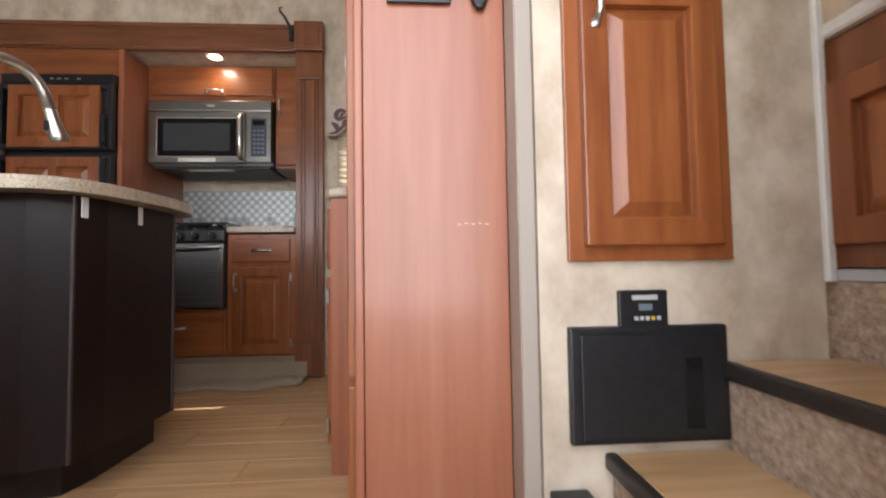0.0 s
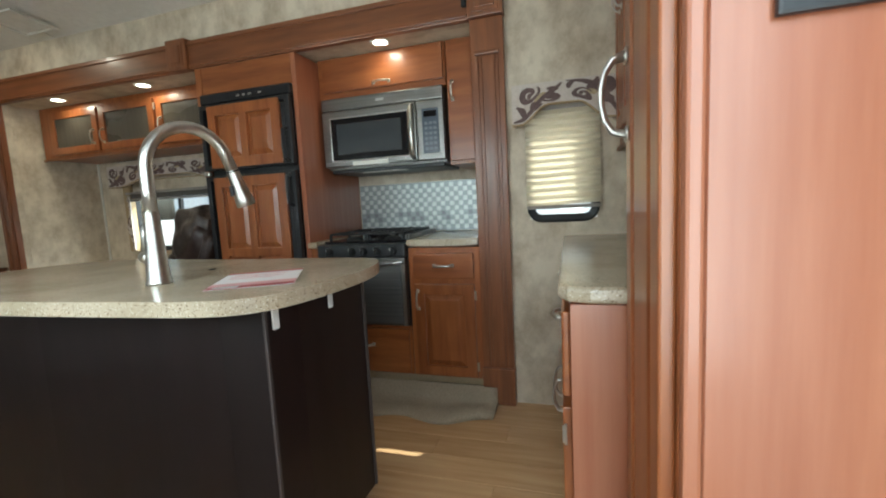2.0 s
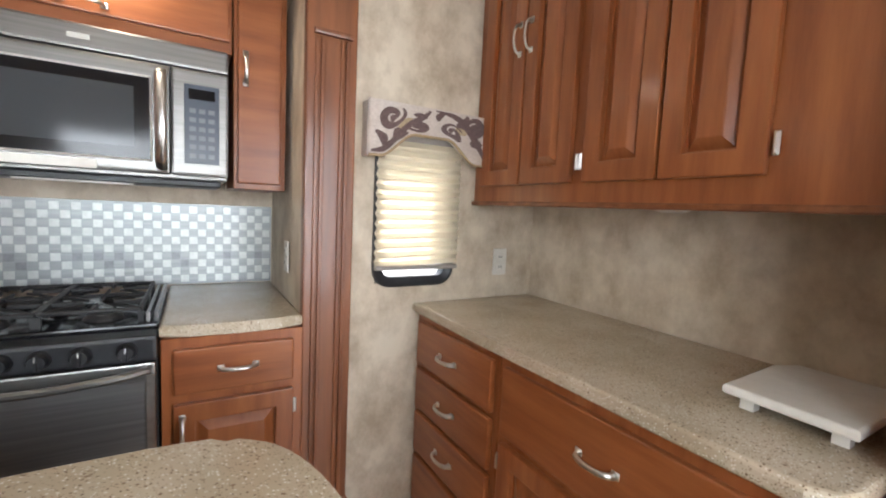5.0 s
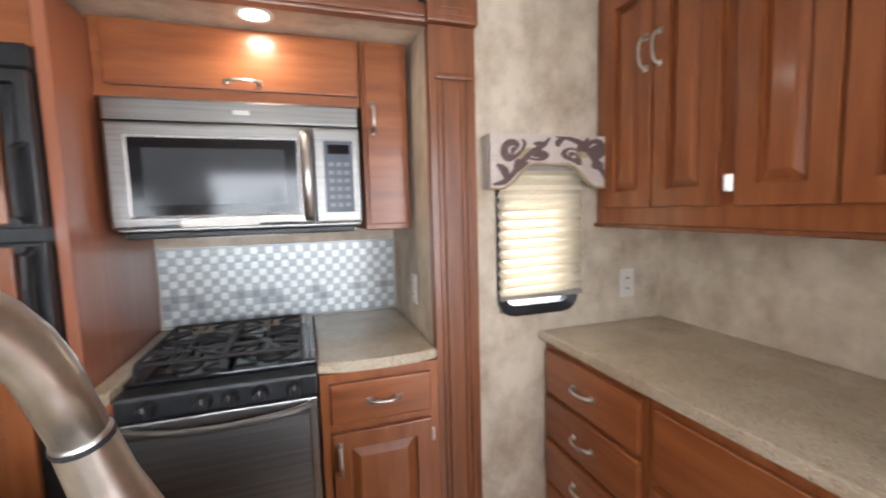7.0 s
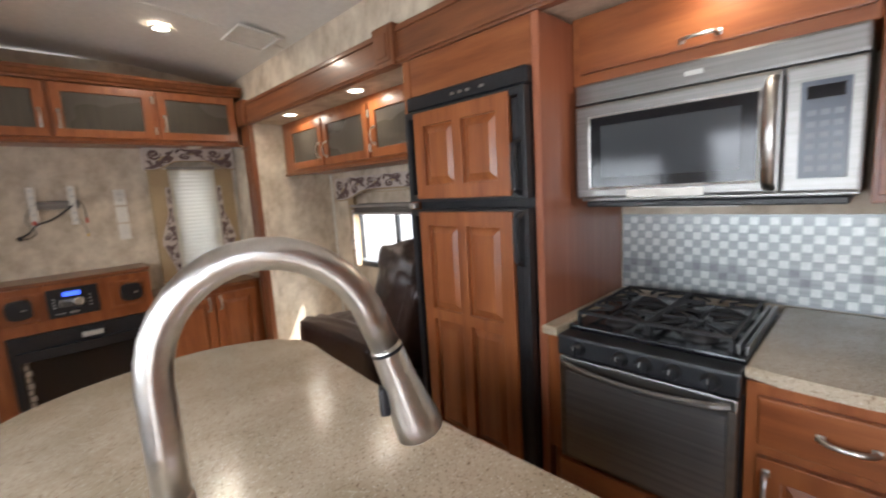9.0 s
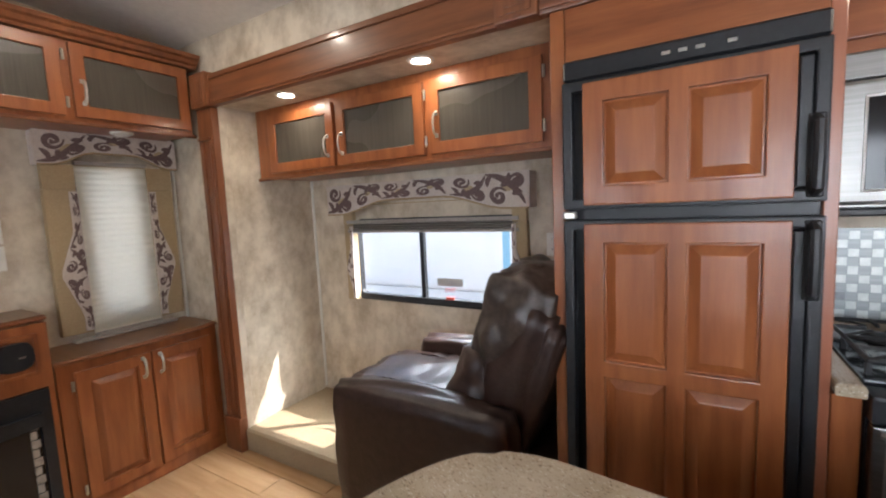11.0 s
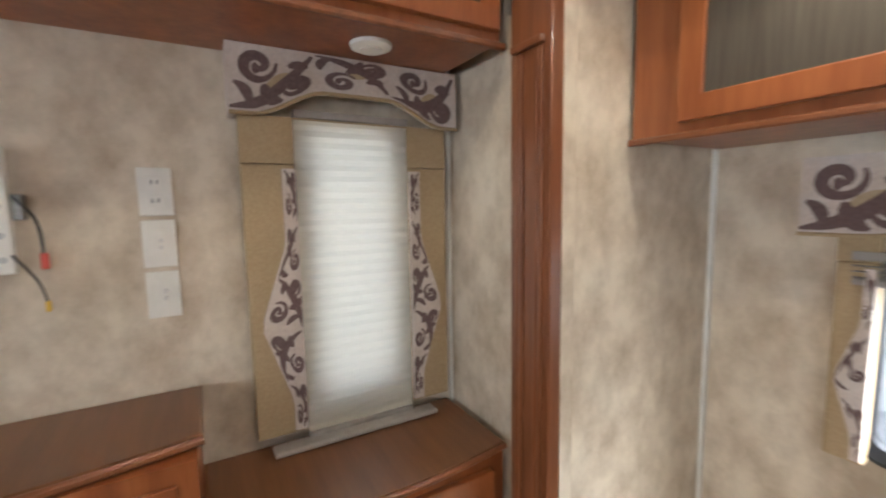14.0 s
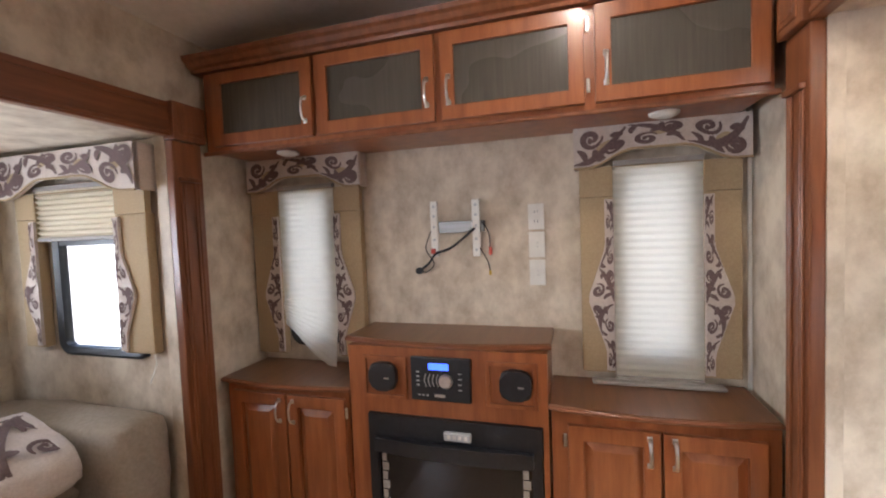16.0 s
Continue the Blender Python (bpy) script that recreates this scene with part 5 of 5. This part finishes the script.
# ---- rear wall furniture ----
RX = -4.16
cabinet("base_cabinet", pose(RX, 0.47, 0, 0, 0, W), 0.655, 0.735, 0.318,
        [("door", 0.035, 0.335, 0.07, 0.705, 0.305, 0.63, "v", None), ("door", 0.345, 0.64, 0.07, 0.705, 0.375, 0.63, "v", 0.647)], "cherry cabinet with two raised-panel doors below the torn shade", group="rear base cabinets")
cabinet("base_cabinet", pose(RX, 1.982, 0, 0, 0, W), 0.735, 0.735, 0.318,
        [("door", 0.06, 0.37, 0.07, 0.69, 0.335, 0.62, "v", 0.05), ("door", 0.38, 0.69, 0.07, 0.69, 0.415, 0.62, "v", None)], "cherry cabinet with two raised-panel doors below the rear shade", group="rear base cabinets")


def bowed_top(name, m, w, d, bow, z, label):
    u = thing(name, m, label, "countertop")
    pts = [(0, d), (0, 0)] + [(w * i / 12, -bow * math.sin(math.pi * i / 12)) for i in range(1, 12)] + [(w, 0), (w, d)]
    part("board", prism(bmesh.new(), pts, 0, z, 0.007, 2), TOPWOOD, u)
    bm = bmesh.new()
    tube(bm, [(x, y - 0.001, z * 0.45) for x, y in pts[1:-1]], z * 0.36, 8, 1.0)
    part("edge_band", bm, TRIMH, u, "rounded stained front edge")
    return u


bowed_top("cabinet_top", pose(-4.15, 0.445, 0.736, 0, 0, W), 0.69, 0.326, 0.03, 0.024, "brown laminate top with a bowed front edge")
bowed_top("cabinet_top", pose(-4.15, 1.975, 0.736, 0, 0, W), 0.74, 0.326, 0.035, 0.024, "brown laminate top with a bowed front edge")
fp = thing("fireplace_cabinet", pose(RX + 0.01, 1.137, 0, 0, 0, W), "cherry media cabinet with speakers, radio and fireplace openings", "cabinet")
part("body", plate(0, 0.836, 0.0, 0.948, 0.001, 0.328, [(0.085, 0.815, 0.04, 0.665)]), WOOD, fp)
part("back_panel", cube(0.085, 0.815, 0.30, 0.327, 0.04, 0.665), BLACK, fp)
for x0 in (0.07, 0.60):
    part("speaker_frame", frame_bm(x0, x0 + 0.20, 0.73, 0.91, 0.016, 0.008), WOOD, fp)
bowed_top("mantel_top", pose(-4.20, 1.10, 0.949, 0, 0, W), 0.885, 0.275, 0.06, 0.026, "brown laminate mantel top with a bowed front")
for y in (1.305, 1.855):
    s = thing("speaker", pose(RX + 0.012, y, 0.827, 0, 0, W), "rounded black speaker in the media cabinet", "speaker", "media speakers")
    sq = [(0.06 * abs(math.cos(a)) ** 0.55 * (1 if math.cos(a) > 0 else -1), 0.058 * abs(math.sin(a)) ** 0.55 * (1 if math.sin(a) > 0 else -1)) for a in (k * math.pi / 16 for k in range(32))]
    part("grille", prism(bmesh.new(), sq, 0.0, 0.03, 0.012, 3), BLACK, s).matrix_basis = pose(0, 0, 0, 90, 0, 0)
    part("badge", cube(0.01, 0.032, -0.0322, -0.0302, -0.006, 0.0), NICKEL, s)
ra = thing("radio", pose(RX + 0.012, 1.43, 0.74, 0, 0, W), "black wall radio with blue display and silver dial", "radio")
part("face", cube(0, 0.25, -0.018, -0.001, 0, 0.178, bev=0.005, seg=2), BLACK, ra)
part("display", cube(0.078, 0.162, -0.0195, -0.0182, 0.128, 0.155), LCD, ra, "lit blue display")
bm = bmesh.new()
tube(bm, [(0.15, -0.018, 0.085), (0.15, -0.03, 0.085), (0.15, -0.034, 0.085)], [0.029, 0.027, 0.022], 24)
part("dial", bm, NICKEL, ra, "silver dial")
for i in range(4):
    bm = bmesh.new()
    tube(bm, [(0.118 - i * 0.017 - 0.008 * math.sin(math.pi * k / 8), -0.0185, 0.06 + 0.05 * k / 8) for k in range(9)], 0.0022, 6)
    part("arc_key", bm, NICKEL, ra)
for i in range(4):
    part("key", cube(0.025, 0.038, -0.0195, -0.0182, 0.06 + i * 0.018, 0.067 + i * 0.018), GREYLABEL, ra)
    part("key", cube(0.20, 0.215, -0.0195, -0.0182, 0.05 + i * 0.022, 0.054 + i * 0.022), GREYLABEL, ra)
part("badge", cube(0.10, 0.145, -0.0195, -0.0182, 0.018, 0.03, bev=0.001), NICKEL, ra)
for i in range(3):
    part("key", cube(0.03 + i * 0.018, 0.04 + i * 0.018, -0.0195, -0.0182, 0.02, 0.026), GREYLABEL, ra)
ef = thing("electric_fireplace", pose(RX + 0.012, 1.226, 0.044, 0, 0, W), "black electric fireplace with smoked glass and brick sides", "fireplace")
part("frame", plate(0, 0.722, 0, 0.618, -0.012, 0.02, [(0.04, 0.682, 0.04, 0.50)]), BLACK, ef)
bm = prism(bmesh.new(), [(0.03, -0.0125), (0.69, -0.0125)] + [(0.69 - 0.66 * i / 14, -0.03 - 0.022 * math.sin(math.pi * i / 14)) for i in range(15)], 0.465, 0.525, 0.006)
part("hood", bm, BLACK, ef)
part("glass", cube(0.041, 0.681, 0.004, 0.008, 0.041, 0.499), FIREGLASS, ef, "smoked glass")
part("display", cube(0.34, 0.45, -0.034, -0.0125, 0.546, 0.578, bev=0.003), GREYLABEL, ef)
for i, x in enumerate((0.355, 0.378, 0.40, 0.425)):
    part("button", cube(x, x + 0.012, -0.036, -0.034, 0.555, 0.57), WHITE if i != 1 else NICKEL, ef)
for x in (0.05, 0.645):
    for j in range(11):
        w = 0.022 if j % 2 else 0.03
        part("brick", cube(x, x + w, -0.001, 0.0035, 0.05 + j * 0.04, 0.085 + j * 0.04, bev=0.001), BRICKM, ef)

ru = cabinet("overhead_cabinet", pose(-4.12, 0.475, 1.82, 0, 0, W), 2.205, 0.355, 0.36,
             [("glass", 0.058, 0.575, 0.020, 0.344, 0.545, 0.13, "v", None), ("glass", 0.597, 1.112, 0.020, 0.344, 1.082, 0.13, "v", None), ("glass", 1.138, 1.65, 0.020, 0.344, 1.168, 0.13, "v", 1.662), ("glass", 1.685, 2.19, 0.020, 0.344, 1.72, 0.13, "v", None)],
             "cherry overhead cabinet with four dark glass doors on the rear wall")
cr = bmesh.new()
prof = [(0.0, 2.172), (0.03, 2.172), (0.034, 2.185), (0.05, 2.192), (0.062, 2.21), (0.075, 2.218), (0.08, 2.235), (0.0, 2.235)]
a = [cr.verts.new((-4.12 + x, 0.44, z)) for x, z in prof]
b = [cr.verts.new((-4.12 + x, 2.715, z)) for x, z in prof]
cr.faces.new(a)
cr.faces.new(b)
for i in range(len(prof)):
    cr.faces.new((a[i], a[(i + 1) % len(prof)], b[(i + 1) % len(prof)], b[i]))
structure(part("trim", cr, TRIM), "stained crown moulding over the rear cabinets", "trim")
structure(part("trim", cube(-4.475, -4.121, 0.43, 2.73, 2.177, 2.233), TRIM), "top board over the rear cabinets", "trim")
structure(part("trim", cube(-4.135, -4.118, 0.45, 2.70, 1.806, 1.824, bev=0.004), TRIMH), "stained lip under the rear cabinets", "trim")
puck_light(-4.27, 0.80, 1.819)
puck_light(-4.27, 2.40, 1.819)

tv = thing("tv_bracket", pose(REAR, 1.56, 1.44, 0, 0, W), "bare white metal television bracket with loose cables", "tv bracket")
part("crossbar", cube(-0.10, 0.13, -0.03, -0.001, -0.03, 0.025, bev=0.003), STEEL, tv)
for x in (-0.105, 0.095):
    ar = part("arm", cube(x - 0.018, x + 0.018, -0.045, -0.031, -0.14, 0.12, bev=0.003), WHITE, tv)
    for z in (-0.11, -0.06, 0.0, 0.05, 0.095):
        bm = bmesh.new()
        tube(bm, [(x, -0.0452, z), (x, -0.0462, z)], 0.007, 10)
        part("hole", bm, GREYLABEL, ar)
for pts, r in (([(0.09, -0.05, -0.01), (0.03, -0.055, -0.06), (-0.03, -0.05, -0.10), (-0.10, -0.05, -0.125), (-0.14, -0.04, -0.17), (-0.19, -0.035, -0.205)], 0.006),
               ([(-0.12, -0.05, -0.02), (-0.15, -0.045, -0.10), (-0.11, -0.05, -0.17), (-0.15, -0.04, -0.21), (-0.18, -0.035, -0.205)], 0.0025),
               ([(0.12, -0.05, 0.02), (0.15, -0.04, -0.03), (0.155, -0.03, -0.11)], 0.003), ([(0.11, -0.05, -0.10), (0.14, -0.03, -0.16), (0.15, -0.02, -0.21)], 0.0025)):
    bm = bmesh.new()
    tube(bm, spline(pts, 6, False), r, 8)
    part("cable", bm, BLACK, tv, "loose cable", True)
bm = bmesh.new()
tube(bm, [(-0.19, -0.045, -0.205), (-0.19, -0.02, -0.205)], 0.016, 14)
part("plug", bm, BLACK, tv)
part("connector", cube(0.148, 0.162, -0.036, -0.024, -0.135, -0.10, bev=0.003), ORANGEM, tv)
part("connector", cube(0.145, 0.155, -0.025, -0.015, -0.23, -0.205, bev=0.003), YELLOWM, tv)
part("connector", cube(-0.122, -0.10, -0.056, -0.046, -0.125, -0.10, bev=0.003), ORANGEM, tv)
outlet(pose(REAR, 1.92, 1.47, 0, 0, W))
outlet(pose(REAR, 1.92, 1.345, 0, 0, W), "ivory wall plate with jacks", "jack")
outlet(pose(REAR, 1.92, 1.22, 0, 0, W), "ivory wall plate with a cable jack", "jack")

# ---- seats ----


def cushion(w, d, h, seed, puff=0.35, n=10, wob=0.006, gather=0.0):
    """A soft rounded block from the origin, with creases."""
    bm = bmesh.new()
    bmesh.ops.create_cube(bm, size=2.0)
    bmesh.ops.subdivide_edges(bm, edges=bm.edges, cuts=n, use_grid_fill=True)
    for v in bm.verts:
        p = Vector(v.co)
        q = Vector((p.x * math.sqrt(max(0, 1 - p.y ** 2 / 2 - p.z ** 2 / 2 + p.y ** 2 * p.z ** 2 / 3)), p.y * math.sqrt(max(0, 1 - p.z ** 2 / 2 - p.x ** 2 / 2 + p.z ** 2 * p.x ** 2 / 3)), p.z * math.sqrt(max(0, 1 - p.x ** 2 / 2 - p.y ** 2 / 2 + p.x ** 2 * p.y ** 2 / 3))))
        c = p.lerp(q, puff)
        k = 1 + wob * 8 * noise.noise(Vector((c.x * 2.2 + seed, c.y * 2.2, c.z * 2.2)))
        v.co = Vector((c.x * w / 2, c.y * d / 2, c.z * h / 2)) * k + Vector((w / 2, d / 2, h / 2))
        v.co.z += wob * noise.noise(Vector((v.co.x * 22, v.co.y * 7, seed)))
        if gather:
            rim = abs(p.z) ** 2
            v.co.x += gather * rim * (1 if p.x > 0 else -1) * math.sin(v.co.y * 55 + 5 * noise.noise(Vector((v.co.y * 6, v.co.z * 5, seed))))
            v.co.x += 0.7 * gather * noise.noise(Vector((v.co.y * 9, v.co.z * 34, seed + 3)))
    return bm


def place(bm, m):
    bmesh.ops.transform(bm, matrix=m, verts=bm.verts)
    return bm


rc = thing("recliner", pose(-3.06, 2.47, 0.135), "brown leather recliner with worn peeling headrest, facing the rear", "armchair")
part("base", place(cushion(0.86, 0.76, 0.34, 1, 0.12), Matrix.Translation((0.06, 0.03, 0.005))), LEATHER, rc, smooth=True)
for y, s in ((0.0, 2), (0.64, 3)):
    part("armrest", place(cushion(0.80, 0.18, 0.55, s, 0.28), Matrix.Translation((0.05, y, 0.012))), LEATHER, rc, smooth=True)
part("seat", place(cushion(0.64, 0.49, 0.22, 4, 0.32, 16, 0.010), Matrix.Translation((-0.03, 0.165, 0.28))), LEATHER, rc, smooth=True)
seam = bmesh.new()
for y in (0.25, 0.41, 0.57):
    tube(seam, [(-0.01 + 0.5 * i / 10, y, 0.497 - 0.03 * abs(i / 10 - 0.45)) for i in range(11)], 0.0035, 6)
    part("seam", seam, LEATHER, rc)
    seam = bmesh.new()
seam.free()
part("leg_rest", place(cushion(0.12, 0.48, 0.36, 5, 0.3), Matrix.Translation((-0.06, 0.17, 0.06))), LEATHER, rc, smooth=True)
lean = Matrix.Translation((0.50, 0.14, 0.40)) @ Matrix.Rotation(radians(19), 4, "Y")
part("backrest", place(cushion(0.20, 0.56, 0.60, 6, 0.3), lean @ Matrix.Translation((0.09, 0, 0.0))), LEATHER, rc, smooth=True)
part("lumbar_pillow", place(cushion(0.27, 0.56, 0.38, 7, 0.6, 26, 0.010, 0.005), lean @ Matrix.Translation((-0.05, 0.0, -0.02))), LEATHER, rc, smooth=True)
part("headrest", place(cushion(0.29, 0.56, 0.43, 8, 0.55, 30, 0.010, 0.006), lean @ Matrix.Translation((-0.01, 0.0, 0.25))), WORN, rc, "worn grey-brown peeling leather", True)
part("rear_panel", place(cushion(0.10, 0.54, 0.62, 9, 0.3), lean @ Matrix.Translation((0.23, 0.01, -0.06))), LEATHER, rc, smooth=True)

so = thing("sofa", pose(-3.93, -0.72, 0.08), "taupe microfibre sofa in the slide-out", "sofa")
part("base", place(cushion(1.95, 0.85, 0.28, 11, 0.08), Matrix.Translation((0.02, 0.02, 0.0))), SUEDE, so, smooth=True)
for x in (0.0, 1.75):
    part("armrest", place(cushion(0.24, 1.00, 0.62, 12, 0.26), Matrix.Translation((x, 0.12, 0.0))), SUEDE, so, smooth=True)
for i in range(2):
    part("seat_cushion", place(cushion(0.76, 0.66, 0.2, 13 + i, 0.22), Matrix.Translation((0.24 + i * 0.76, 0.26, 0.24))), SUEDE, so, smooth=True)
    part("back_cushion", place(cushion(0.76, 0.26, 0.68, 15 + i, 0.3), Matrix.Translation((0.22 + i * 0.77, 0.08, 0.34))), SUEDE, so, smooth=True)
pi = thing("throw_pillow", pose(-3.70, -0.14, 0.63, -18, 0, -6), "cream throw pillow with brown scroll print on the sofa", "pillow")
part("cover", cushion(0.46, 0.46, 0.16, 17, 0.45), CREAM, pi, smooth=True)
pr = scrolls(0.42, 0.42, 61, 0, n=2)
for v in pr.verts:
    x, z = v.co.x, v.co.z
    r = max(abs(x - 0.21), abs(z - 0.21)) / 0.23
    v.co = (x + 0.02, z + 0.02, 0.172 - 0.055 * r ** 3)
part("print", pr, PRINT, pi)
cd = thing("shade_cord", pose(-3.955, 0.29, 0.88, 0, 0, W), "white shade cord dangling below the sofa window", "cord")
bm = bmesh.new()
tube(bm, [(0, -0.01, 0.05), (0.01, -0.015, 0.0), (-0.01, -0.015, -0.04), (-0.035, -0.015, -0.09)], 0.003, 6)
part("string", bm, WHITE, cd)

# floor planks, end to end in staggered rows
rows = int((2.735 - 0.425) / 0.148) + 1
for j in range(rows):
    x = -4.46 + (j % 3) * 0.3 - 0.6
    while x < 0.6:
        if x < -4.5:
            x += 0.898
            continue
        y = 0.425 + j * 0.148
        if y + 0.146 < 2.80:
            o = new("plank", plank_me)
            o.parent = floor_ob
            o.matrix_basis = pose(x, y, 0.0)
        x += 0.898
